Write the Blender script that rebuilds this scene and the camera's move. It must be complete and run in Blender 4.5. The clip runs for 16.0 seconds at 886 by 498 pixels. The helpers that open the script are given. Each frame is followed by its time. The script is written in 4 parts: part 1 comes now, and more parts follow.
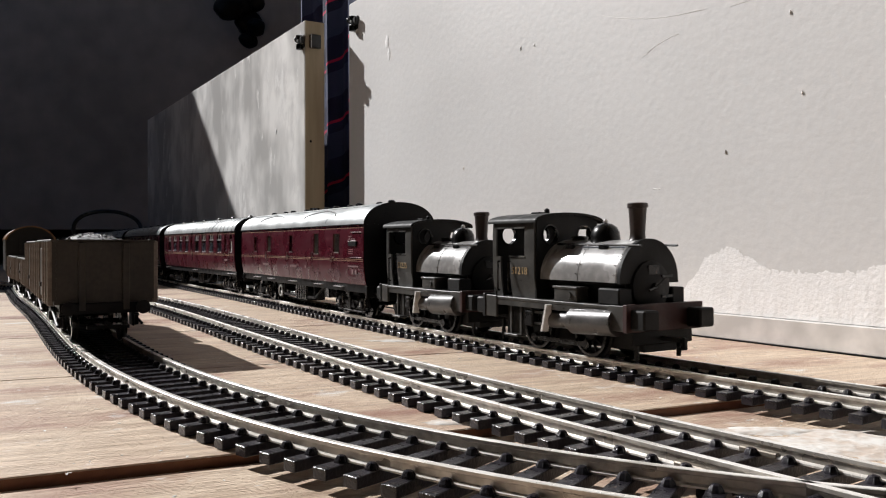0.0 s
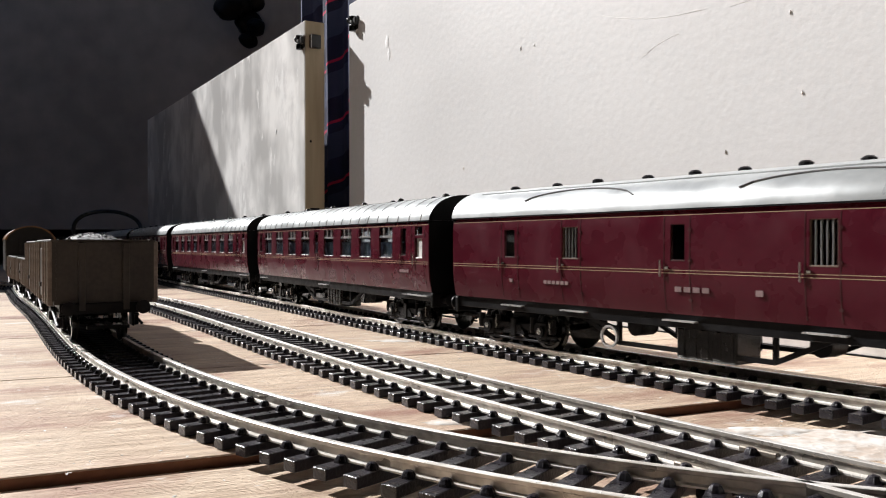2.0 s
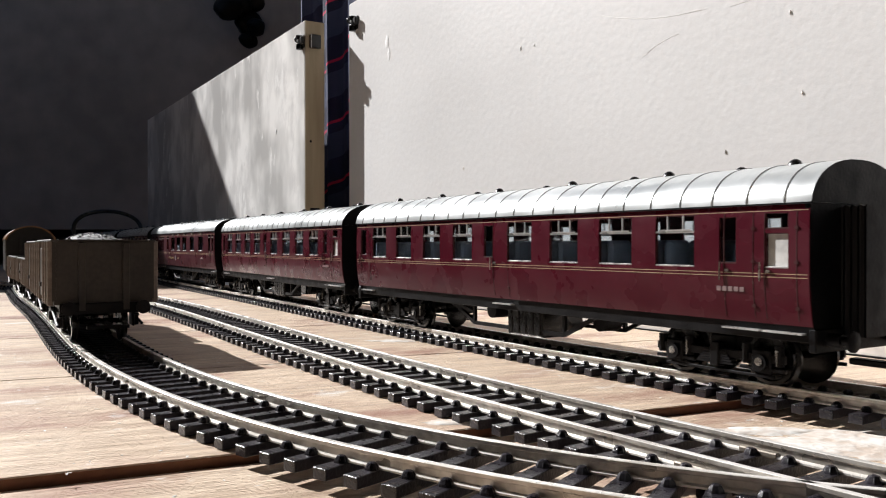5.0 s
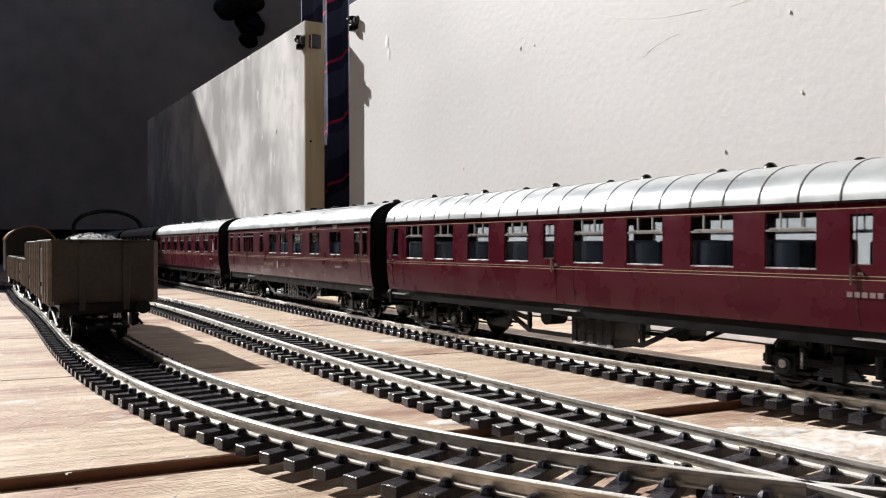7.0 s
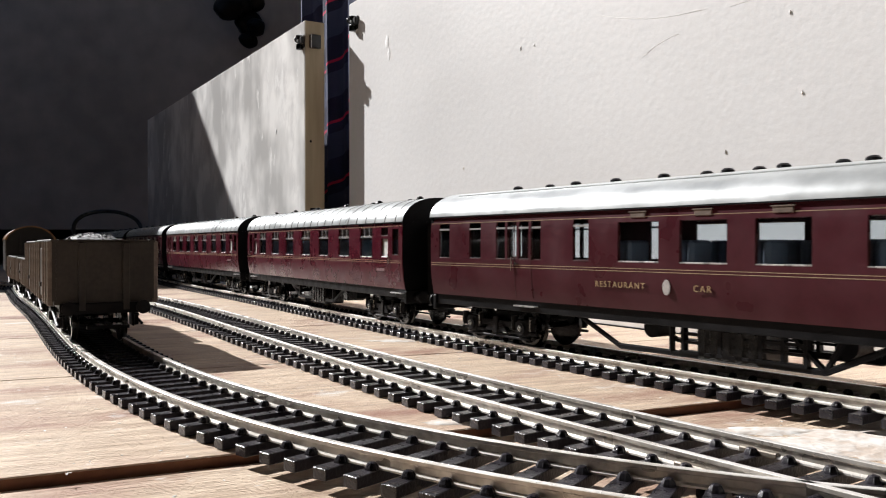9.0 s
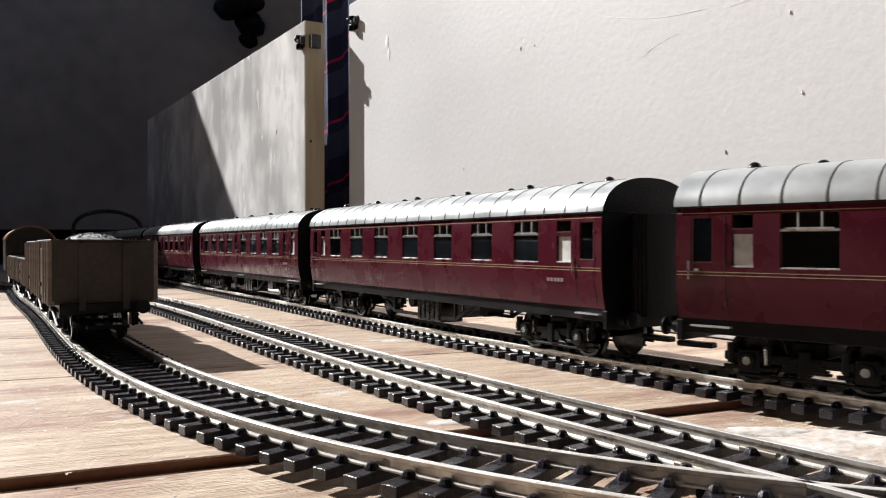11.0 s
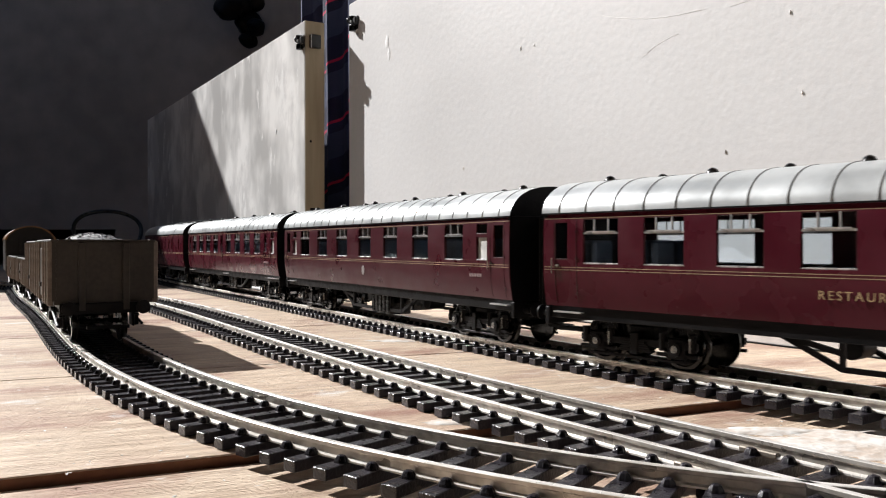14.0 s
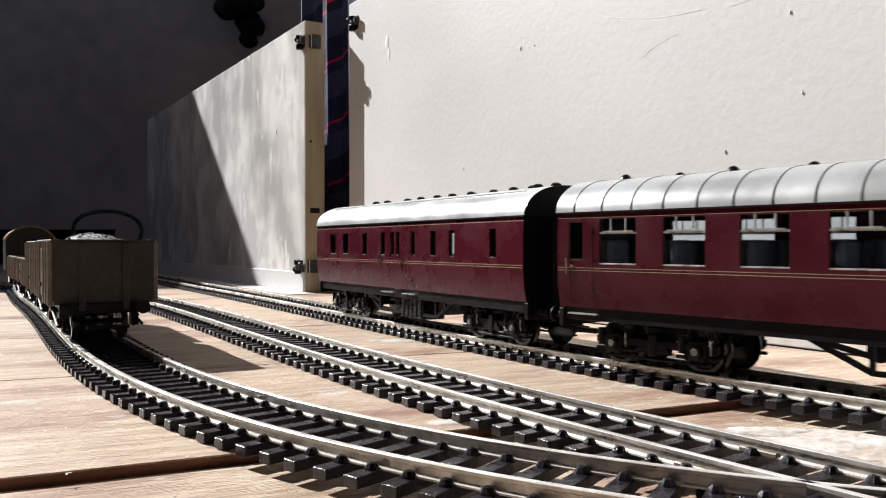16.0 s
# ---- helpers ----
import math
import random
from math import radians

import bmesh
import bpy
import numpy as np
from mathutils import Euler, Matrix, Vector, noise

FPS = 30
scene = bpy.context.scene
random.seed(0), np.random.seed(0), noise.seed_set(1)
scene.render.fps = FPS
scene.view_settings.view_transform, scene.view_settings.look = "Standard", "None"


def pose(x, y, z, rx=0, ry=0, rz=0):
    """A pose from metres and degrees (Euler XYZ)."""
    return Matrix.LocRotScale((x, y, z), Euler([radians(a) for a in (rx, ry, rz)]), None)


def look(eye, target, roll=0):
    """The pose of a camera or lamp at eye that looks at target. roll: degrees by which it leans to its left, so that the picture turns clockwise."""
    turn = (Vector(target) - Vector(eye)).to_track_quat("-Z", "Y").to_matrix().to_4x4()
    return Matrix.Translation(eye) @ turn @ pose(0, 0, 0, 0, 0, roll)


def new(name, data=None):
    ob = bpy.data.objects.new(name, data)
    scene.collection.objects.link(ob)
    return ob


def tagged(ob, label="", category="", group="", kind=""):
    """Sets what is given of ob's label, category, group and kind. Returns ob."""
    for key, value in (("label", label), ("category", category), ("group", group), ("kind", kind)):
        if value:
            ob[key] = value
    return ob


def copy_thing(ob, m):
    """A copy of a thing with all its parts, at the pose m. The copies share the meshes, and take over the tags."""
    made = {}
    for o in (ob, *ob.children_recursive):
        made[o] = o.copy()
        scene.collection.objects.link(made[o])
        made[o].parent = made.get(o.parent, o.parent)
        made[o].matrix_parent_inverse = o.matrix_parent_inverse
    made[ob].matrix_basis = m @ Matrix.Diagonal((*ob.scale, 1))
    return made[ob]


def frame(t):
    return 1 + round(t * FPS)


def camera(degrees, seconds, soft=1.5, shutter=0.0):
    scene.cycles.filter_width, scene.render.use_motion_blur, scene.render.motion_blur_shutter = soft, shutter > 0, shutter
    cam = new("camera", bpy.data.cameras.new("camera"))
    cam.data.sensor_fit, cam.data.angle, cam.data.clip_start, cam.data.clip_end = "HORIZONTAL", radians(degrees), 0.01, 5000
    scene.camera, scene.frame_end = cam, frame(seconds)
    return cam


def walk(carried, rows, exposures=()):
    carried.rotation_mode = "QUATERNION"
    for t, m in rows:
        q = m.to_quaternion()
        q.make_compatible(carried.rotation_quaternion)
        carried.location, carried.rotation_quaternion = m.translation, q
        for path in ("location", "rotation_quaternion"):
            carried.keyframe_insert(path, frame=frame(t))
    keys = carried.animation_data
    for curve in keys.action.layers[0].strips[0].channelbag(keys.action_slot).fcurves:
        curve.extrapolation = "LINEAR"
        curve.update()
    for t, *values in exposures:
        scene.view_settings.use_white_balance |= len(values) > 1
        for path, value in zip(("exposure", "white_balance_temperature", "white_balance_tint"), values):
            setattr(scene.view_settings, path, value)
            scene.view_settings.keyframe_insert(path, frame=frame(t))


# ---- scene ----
MM = 0.001
LENS = 56.8                      # degrees across the picture
RAIL = 4.6                       # rail top above the boards, mm
EYE = 32.78 + RAIL               # camera above the boards, mm

cam = camera(LENS, 16.0, soft=1.1, shutter=0.08)
STAND = look((0, 0, EYE * MM), (0, 1.0, EYE * MM - math.tan(radians(0.29))))
walk(cam, [(0.0, STAND), (16.0, STAND)], exposures=[(0.0, 0.14), (0.5, 0.36), (1.0, 0.46), (1.5, 0.48), (16.0, 0.48)])

# ---- light ----
SUN_TO = Vector((0.656, -0.494, -0.570)).normalized()
world = bpy.data.worlds.new("sky")
scene.world = world
world.use_nodes = True
sky = world.node_tree.nodes.new("ShaderNodeTexSky")
sky.sky_type, sky.sun_disc = "NISHITA", False
sky.sun_elevation = math.asin(-SUN_TO.z)
sky.sun_rotation = math.atan2(-SUN_TO.x, -SUN_TO.y)
world.node_tree.links.new(sky.outputs[0], world.node_tree.nodes["Background"].inputs[0])
world.node_tree.nodes["Background"].inputs[1].default_value = 0.042
sun = new("sun", bpy.data.lights.new("sun", "SUN"))
sun.data.energy, sun.data.angle, sun.data.color = 5.0, radians(0.5), (1.0, 0.985, 0.98)
sun.matrix_basis = look((-2, 0.5, 3), Vector((-2, 0.5, 3)) + SUN_TO)


# ---- materials ----
def material(name, color, rough=0.6, metal=0.0, dark=None, scale=120.0, amount=0.5, bump=0.15, stretch=(1, 1, 1), fine=6.0, spec=0.5, coat=0.0, random_shift=0.0):
    """Two scales of mottling between color and dark, with a fine bump."""
    m = bpy.data.materials.new(name)
    m.use_nodes = True
    nt = m.node_tree
    b = nt.nodes["Principled BSDF"]
    b.inputs["Roughness"].default_value, b.inputs["Metallic"].default_value = rough, metal
    b.inputs["Specular IOR Level"].default_value = spec
    b.inputs["Coat Weight"].default_value = coat
    dark = dark or tuple(c * 0.72 for c in color)
    tc, mp = nt.nodes.new("ShaderNodeTexCoord"), nt.nodes.new("ShaderNodeMapping")
    mp.inputs["Scale"].default_value = stretch
    nt.links.new(tc.outputs["Object"], mp.inputs[0])
    big, small, mix, ramp, mixc = (nt.nodes.new(k) for k in ("ShaderNodeTexNoise", "ShaderNodeTexNoise", "ShaderNodeMath", "ShaderNodeValToRGB", "ShaderNodeMix"))
    big.inputs["Scale"].default_value, small.inputs["Scale"].default_value = scale, scale * fine
    big.inputs["Detail"].default_value = small.inputs["Detail"].default_value = 3
    for n in (big, small):
        nt.links.new(mp.outputs[0], n.inputs["Vector"])
    mix.operation = "MULTIPLY_ADD"
    nt.links.new(small.outputs[0], mix.inputs[0])
    mix.inputs[1].default_value = 0.6
    nt.links.new(big.outputs[0], mix.inputs[2])
    ramp.color_ramp.elements[0].position, ramp.color_ramp.elements[1].position = 0.8 - 0.3 * amount, 0.8 + 0.3 * amount
    ramp.color_ramp.elements[0].color, ramp.color_ramp.elements[1].color = (*dark, 1), (*color, 1)
    nt.links.new(mix.outputs[0], ramp.inputs[0])
    out = ramp.outputs[0]
    if random_shift:
        oi, hs, ma = nt.nodes.new("ShaderNodeObjectInfo"), nt.nodes.new("ShaderNodeHueSaturation"), nt.nodes.new("ShaderNodeMapRange")
        nt.links.new(oi.outputs["Random"], ma.inputs[0])
        ma.inputs[3].default_value, ma.inputs[4].default_value = 1 - random_shift, 1 + random_shift
        nt.links.new(ma.outputs[0], hs.inputs["Value"])
        nt.links.new(out, hs.inputs["Color"])
        out = hs.outputs[0]
    nt.links.new(out, b.inputs["Base Color"])
    mr = nt.nodes.new("ShaderNodeMapRange")
    mr.inputs[1].default_value, mr.inputs[2].default_value = 0.3, 0.7
    mr.inputs[3].default_value, mr.inputs[4].default_value = max(rough - 0.1, 0.02), min(rough + 0.12, 1)
    nt.links.new(big.outputs[0], mr.inputs[0])
    nt.links.new(mr.outputs[0], b.inputs["Roughness"])
    if bump:
        bp = nt.nodes.new("ShaderNodeBump")
        bp.inputs["Strength"].default_value, bp.inputs["Distance"].default_value = bump, 0.0006
        nt.links.new(small.outputs[0], bp.inputs["Height"])
        nt.links.new(bp.outputs[0], b.inputs["Normal"])
    return m


M_PLY = material("plywood", (0.82, 0.665, 0.51), 0.55, dark=(0.54, 0.405, 0.295), scale=34, stretch=(1.3, 13, 13), fine=5.5, bump=1.0, random_shift=0.06, amount=0.7)


def blotch(m, scale, lo, hi, tint, stretch=(1, 1, 1)):
    """Irregular patches of another colour over a material, such as stains and scuffs."""
    nt = m.node_tree
    b = nt.nodes["Principled BSDF"]
    source = b.inputs["Base Color"].links[0].from_socket
    tc, mp, n, r, x = (nt.nodes.new(k) for k in ("ShaderNodeTexCoord", "ShaderNodeMapping", "ShaderNodeTexNoise", "ShaderNodeMapRange", "ShaderNodeMix"))
    mp.inputs["Scale"].default_value = stretch
    nt.links.new(tc.outputs["Object"], mp.inputs[0])
    nt.links.new(mp.outputs[0], n.inputs["Vector"])
    n.inputs["Scale"].default_value, n.inputs["Detail"].default_value, n.inputs["Roughness"].default_value = scale, 6, 0.65
    nt.links.new(n.outputs[0], r.inputs["Value"])
    r.inputs["From Min"].default_value, r.inputs["From Max"].default_value = lo, hi
    x.data_type = "RGBA"
    nt.links.new(r.outputs[0], x.inputs[0])
    nt.links.new(source, x.inputs[6])
    x.inputs[7].default_value = (*tint, 1)
    nt.links.new(x.outputs[2], b.inputs["Base Color"])


blotch(M_PLY, 22, 0.48, 0.64, (0.40, 0.235, 0.175), (0.7, 1.5, 1))
blotch(M_PLY, 55, 0.60, 0.70, (0.82, 0.79, 0.75), (0.7, 1.3, 1))
blotch(M_PLY, 240, 0.645, 0.70, (0.86, 0.82, 0.76), (0.6, 1.4, 1))
M_PLYEDGE = material("plywood_edge", (0.26, 0.11, 0.06), 0.8, scale=60)
M_WHITE = material("white_paint", (0.795, 0.788, 0.782), 0.5, dark=(0.725, 0.717, 0.71), scale=6, fine=45, bump=0.22, amount=1.0)
M_PANEL = material("blotchy_white_paint", (0.88, 0.865, 0.84), 0.5, dark=(0.50, 0.49, 0.475), scale=11, fine=2.6, bump=0.15, amount=0.3, stretch=(1, 1, 0.6))
M_STRIP = material("grey_white_paint", (0.78, 0.75, 0.72), 0.55, scale=20, bump=0.2)
M_SMEAR = material("white_filler", (0.98, 0.978, 0.975), 0.7, dark=(0.93, 0.925, 0.92), scale=140, fine=5, bump=0.35)
M_CRUMB = material("pale_crumb", (0.92, 0.90, 0.86), 0.8, scale=200)
M_DUST = material("plaster_dust", (0.80, 0.78, 0.74), 0.9, dark=(0.60, 0.50, 0.42), scale=60, fine=7, bump=0.7)
M_PINE = material("bare_wood", (0.50, 0.43, 0.31), 0.7, dark=(0.38, 0.32, 0.22), scale=30, stretch=(1, 1, 0.1))
M_DARK = material("dark_wall", (0.50, 0.475, 0.455), 0.85, scale=4)
M_SLEEPER = material("sleeper_plastic", (0.022, 0.019, 0.026), 0.30, dark=(0.010, 0.0085, 0.0125), scale=300, bump=0.3, random_shift=0.3)
M_RAIL = material("rail_metal", (0.98, 0.955, 0.915), 0.30, 0.35, dark=(0.86, 0.82, 0.76), scale=120, bump=0.1)
M_WEB = material("tarnished_rail_side", (0.78, 0.735, 0.67), 0.32, 0.55, dark=(0.50, 0.455, 0.40), scale=90, bump=0.1)
M_JOINER = material("rail_joiner", (0.34, 0.30, 0.25), 0.5, 0.6, scale=200)
M_MAROON = material("maroon_paint", (0.078, 0.0072, 0.0165), 0.28, dark=(0.066, 0.006, 0.0138), scale=90, bump=0.03, spec=0.3)
M_FRAME = material("window_surround", (0.06, 0.018, 0.02), 0.3, scale=90, bump=0.0)
M_MAROON_OLD = material("brownish_maroon_paint", (0.068, 0.0115, 0.0185), 0.34, dark=(0.057, 0.0095, 0.015), scale=90, bump=0.03, spec=0.35)
M_ROOF = material("grey_roof", (0.58, 0.605, 0.61), 0.36, 0.38, dark=(0.48, 0.505, 0.51), scale=50, bump=0.04, spec=0.8)
M_ROOFRIB = material("roof_rib_dark", (0.17, 0.17, 0.17), 0.6, scale=100)
M_BLACK = material("black_plastic", (0.0055, 0.005, 0.0062), 0.46, dark=(0.0035, 0.0035, 0.0042), scale=200, spec=0.18)
M_SATIN = material("black_satin", (0.0065, 0.0063, 0.0066), 0.22, dark=(0.004, 0.004, 0.004), scale=150, bump=0.05, spec=0.4)
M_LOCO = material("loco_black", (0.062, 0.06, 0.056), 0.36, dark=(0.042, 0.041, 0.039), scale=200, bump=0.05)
M_CYLINDER = material("grey_black_cylinder", (0.075, 0.072, 0.07), 0.34, dark=(0.05, 0.048, 0.046), scale=150, bump=0.04)
M_BRACKET = material("bright_bracket", (0.85, 0.84, 0.82), 0.35, 0.2, scale=150, bump=0.0)
# pale grey base carries the sun's sheen on the black tank
M_TANK = material("tank_black_with_sheen", (0.36, 0.35, 0.345), 0.25, dark=(0.24, 0.235, 0.23), scale=70, bump=0.03, spec=1.0, coat=0.5)
M_LOCODARK = material("loco_deep_black", (0.009, 0.009, 0.009), 0.55, scale=200, bump=0.1, spec=0.25)
M_CHIMNEY = material("chimney_brown_black", (0.035, 0.022, 0.018), 0.4, scale=200, bump=0.1)
M_BEAM = material("dull_red_beam", (0.045, 0.013, 0.012), 0.6, scale=150)
M_STEEL = material("bright_steel", (0.62, 0.62, 0.60), 0.25, 1.0, scale=200, bump=0.05)
M_CREAM = material("cream_line", (0.42, 0.31, 0.19), 0.5, scale=200, bump=0.0)
M_TRIM = material("silver_trim", (0.75, 0.74, 0.74), 0.3, 0.6, scale=200, bump=0.0)
M_LETTER = material("straw_yellow_letter", (0.46, 0.33, 0.17), 0.5, scale=200, bump=0.0)
M_PALE = material("pale_letter", (0.27, 0.18, 0.18), 0.6, scale=200, bump=0.0)
M_SEAT = material("blue_grey_seat", (0.22, 0.255, 0.315), 0.8, scale=200)
M_PARTITION = material("brown_partition", (0.17, 0.12, 0.09), 0.6, scale=100)
M_FROST = material("frosted_glass", (0.70, 0.70, 0.68), 0.6, scale=100, bump=0.0)
M_WAGON = material("wagon_grey_brown", (0.036, 0.029, 0.023), 0.42, dark=(0.018, 0.0145, 0.012), scale=120)
# irregular grey and pale blotches over the left panel
blotch(M_PANEL, 9, 0.53, 0.60, (0.66, 0.645, 0.63), (1.3, 1.0, 0.8))
blotch(M_PANEL, 26, 0.58, 0.63, (0.86, 0.85, 0.83), (1.6, 1.0, 0.6))
# paler than the wagon so the colour holds the stanchions' sun highlights
M_STANCHION = material("sunlit_stanchion", (0.20, 0.16, 0.13), 0.4, dark=(0.11, 0.085, 0.07), scale=150)
M_COAL = material("coal_grey", (0.075, 0.075, 0.075), 0.5, dark=(0.02, 0.02, 0.02), scale=400, bump=1.0)
M_VANROOF = material("brown_roof", (0.20, 0.095, 0.03), 0.32, scale=80)
M_HARDWARE = material("black_hardware", (0.02, 0.02, 0.02), 0.35, scale=150)


def glass_material():
    m = bpy.data.materials.new("window_glass")
    m.use_nodes = True
    b = m.node_tree.nodes["Principled BSDF"]
    b.inputs["Base Color"].default_value = (0.80, 0.86, 0.90, 1)
    b.inputs["Roughness"].default_value = 0.03
    b.inputs["Transmission Weight"].default_value = 1.0
    b.inputs["IOR"].default_value = 1.45
    return m


M_GLASS = glass_material()


def cloth_material():
    """Dark blue cloth with red cross lines and paler blue bands."""
    m = material("check_cloth", (0.030, 0.034, 0.082), 0.9, dark=(0.018, 0.02, 0.05), scale=60, fine=20, bump=0.6)
    nt = m.node_tree
    b = nt.nodes["Principled BSDF"]
    src = b.inputs["Base Color"].links[0].from_socket
    tc, mp, sep = nt.nodes.new("ShaderNodeTexCoord"), nt.nodes.new("ShaderNodeMapping"), nt.nodes.new("ShaderNodeSeparateXYZ")
    mp.inputs["Rotation"].default_value = (0, radians(-20), 0)
    nt.links.new(tc.outputs["Object"], mp.inputs[0])
    nt.links.new(mp.outputs[0], sep.inputs[0])
    for period, share_, shift, col in ((0.052, 0.045, 0.0, (0.6, 0.025, 0.09, 1)), (0.052, 0.42, 0.03, (0.055, 0.068, 0.13, 1))):
        add, fr, lt, mx = (nt.nodes.new(k) for k in ("ShaderNodeMath", "ShaderNodeMath", "ShaderNodeMath", "ShaderNodeMix"))
        add.operation, fr.operation, lt.operation = "MULTIPLY_ADD", "FRACT", "LESS_THAN"
        add.inputs[1].default_value, add.inputs[2].default_value = 1 / period, shift / period + 5
        nt.links.new(sep.outputs[2], add.inputs[0])
        nt.links.new(add.outputs[0], fr.inputs[0])
        nt.links.new(fr.outputs[0], lt.inputs[0])
        lt.inputs[1].default_value = share_
        mx.data_type = "RGBA"
        nt.links.new(lt.outputs[0], mx.inputs["Factor"])
        nt.links.new(src, mx.inputs[6])
        mx.inputs[7].default_value = col
        src = mx.outputs[2]
    nt.links.new(src, b.inputs["Base Color"])
    return m


M_CLOTH = cloth_material()


# ---- mesh helpers, in millimetres ----
def part(name, bm, mat, parent=None, label="", smooth=False):
    me = bpy.data.meshes.new(name)
    bmesh.ops.transform(bm, matrix=Matrix.Diagonal((MM, MM, MM, 1)), verts=bm.verts)
    bmesh.ops.recalc_face_normals(bm, faces=bm.faces)
    bm.to_mesh(me)
    bm.free()
    for m in mat if isinstance(mat, (list, tuple)) else (mat,):
        me.materials.append(m)
    if smooth:
        me.shade_smooth()
        me.set_sharp_from_angle(angle=radians(35))
    ob = new(name, me)
    if parent:
        ob.parent = parent
    if label:
        ob["label"] = label
    return ob


def share(name, me, parent, m):
    ob = new(name, me)
    ob.parent = parent
    ob.matrix_basis = m
    return ob


def at(x, y, z, rx=0, ry=0, rz=0):
    return pose(x * MM, y * MM, z * MM, rx, ry, rz)


def box(bm, x0, x1, y0, y1, z0, z1, bevel=0.0, m=None, mi=0):
    r = bmesh.ops.create_cube(bm, size=1)
    vs = r["verts"]
    for v in vs:
        v.co = Vector(((x0 + x1) / 2 + v.co.x * (x1 - x0), (y0 + y1) / 2 + v.co.y * (y1 - y0), (z0 + z1) / 2 + v.co.z * (z1 - z0)))
    fs = list({f for v in vs for f in v.link_faces})
    if bevel:
        r = bmesh.ops.bevel(bm, geom=list({e for v in vs for e in v.link_edges}), offset=bevel, segments=1, affect="EDGES", profile=0.5)
        fs = r["faces"] + [f for f in fs if f.is_valid]
        vs = list({v for f in fs for v in f.verts})
    for f in fs:
        f.material_index = mi
    if m is not None:
        bmesh.ops.transform(bm, matrix=m, verts=vs)
    return bm


def bx(*a, **k):
    return box(bmesh.new(), *a, **k)


def cyl(bm, p, q, r0, r1=None, n=14, cap=True):
    p, q = Vector(p), Vector(q)
    d = q - p
    m = Matrix.Translation((p + q) / 2) @ d.to_track_quat("Z", "Y").to_matrix().to_4x4()
    bmesh.ops.create_cone(bm, cap_ends=cap, segments=n, radius1=r0, radius2=r0 if r1 is None else r1, depth=d.length, matrix=m)
    return bm


def lathe(bm, profile, origin=(0, 0, 0), axis="Z", n=20, ring=False):
    """A turned shape: profile of (radius, height). ring: the profile closes on itself, and the middle stays open."""
    turn = {"Z": Matrix(), "X": Matrix.Rotation(radians(90), 4, "Y"), "Y": Matrix.Rotation(radians(-90), 4, "X")}[axis]
    m = Matrix.Translation(origin) @ turn
    rings = [[bm.verts.new(m @ Vector((r * math.cos(a), r * math.sin(a), z))) for a in (2 * math.pi * i / n for i in range(n))] for r, z in profile]
    for a, b in zip(rings, rings[1:] + rings[:1] if ring else rings[1:]):
        for i in range(n):
            bm.faces.new((a[i], a[(i + 1) % n], b[(i + 1) % n], b[i]))
    for r in () if ring else (rings[0], rings[-1]):
        bm.faces.new(r)
    return bm


def prism(bm, outline, x0, x1, mi=0, close=True, caps=True):
    """An outline of (y, z) drawn out along x."""
    a = [bm.verts.new((x0, y, z)) for y, z in outline]
    b = [bm.verts.new((x1, y, z)) for y, z in outline]
    n = len(outline)
    fs = []
    for i in range(n if close else n - 1):
        fs.append(bm.faces.new((a[i], a[(i + 1) % n], b[(i + 1) % n], b[i])))
    if caps:
        fs += [bm.faces.new(a), bm.faces.new(b)]
    for f in fs:
        f.material_index = mi
    return bm


def thing(name, label, category, group="", kind="", m=None):
    ob = tagged(new(name), label, category, group, kind)
    if m is not None:
        ob.matrix_basis = m
    return ob


# ---- the three lines of track: x, y at s = 0, then the heading to the left as a cubic in s / 100 mm ----
class Line:
    def __init__(self, x, y, t0, k1, k2, k3, lo, hi):
        self.k, self.lo, self.hi = (t0, k1, k2, k3), lo, hi
        self.s = np.arange(lo, hi + 1, 1.0)
        th = self.turn(self.s)
        dx, dy = -np.sin(th), np.cos(th)
        self.x = np.concatenate(([0], np.cumsum((dx[1:] + dx[:-1]) / 2)))
        self.y = np.concatenate(([0], np.cumsum((dy[1:] + dy[:-1]) / 2)))
        i = int(-lo)
        self.x += x - self.x[i]
        self.y += y - self.y[i]

    def turn(self, s):
        u = np.clip(s, self.lo, self.hi) / 100.0
        return self.k[0] + u * (self.k[1] + u * (self.k[2] + u * self.k[3]))

    def point(self, s, side=0.0):
        """The place at s, side mm to the right of the line as one looks up it; the ends run on straight."""
        th = float(self.turn(np.float64(s)))
        c = min(max(s, self.lo), self.hi)
        e = s - c
        x = float(np.interp(c, self.s, self.x)) - math.sin(th) * e
        y = float(np.interp(c, self.s, self.y)) + math.cos(th) * e
        return x + side * math.cos(th), y + side * math.sin(th), th


LINE_A = Line(-2.29, 134.59, 0.90937, -0.39381, 0.12524, -0.01245, -130, 500)
LINE_B = Line(11.891, 184.42, 0.57592, -0.06246, 0.01199, 0.00184, -200, 520)
LINE_C = Line(8.816, 313.59, 0.52984, -0.04048, 0.02088, -0.00268, -300, 520)


def sweep(bm, line, side, profile, s0, s1, step=6.0):
    """Draws a cross-section (across, height) along a line of track."""
    rings = []
    n = max(2, int((s1 - s0) / step) + 1)
    for i in range(n):
        s = s0 + (s1 - s0) * i / (n - 1)
        rings.append([bm.verts.new((*line.point(s, side + a)[:2], z)) for a, z in profile])
    k = len(profile)
    for p, q in zip(rings, rings[1:]):
        for i in range(k):
            bm.faces.new((p[i], p[(i + 1) % k], q[(i + 1) % k], q[i])).material_index = 1 if i in (2, 3, 4, 8, 9, 10) else 0
    bm.faces.new(rings[0])
    bm.faces.new(rings[-1])
    return bm


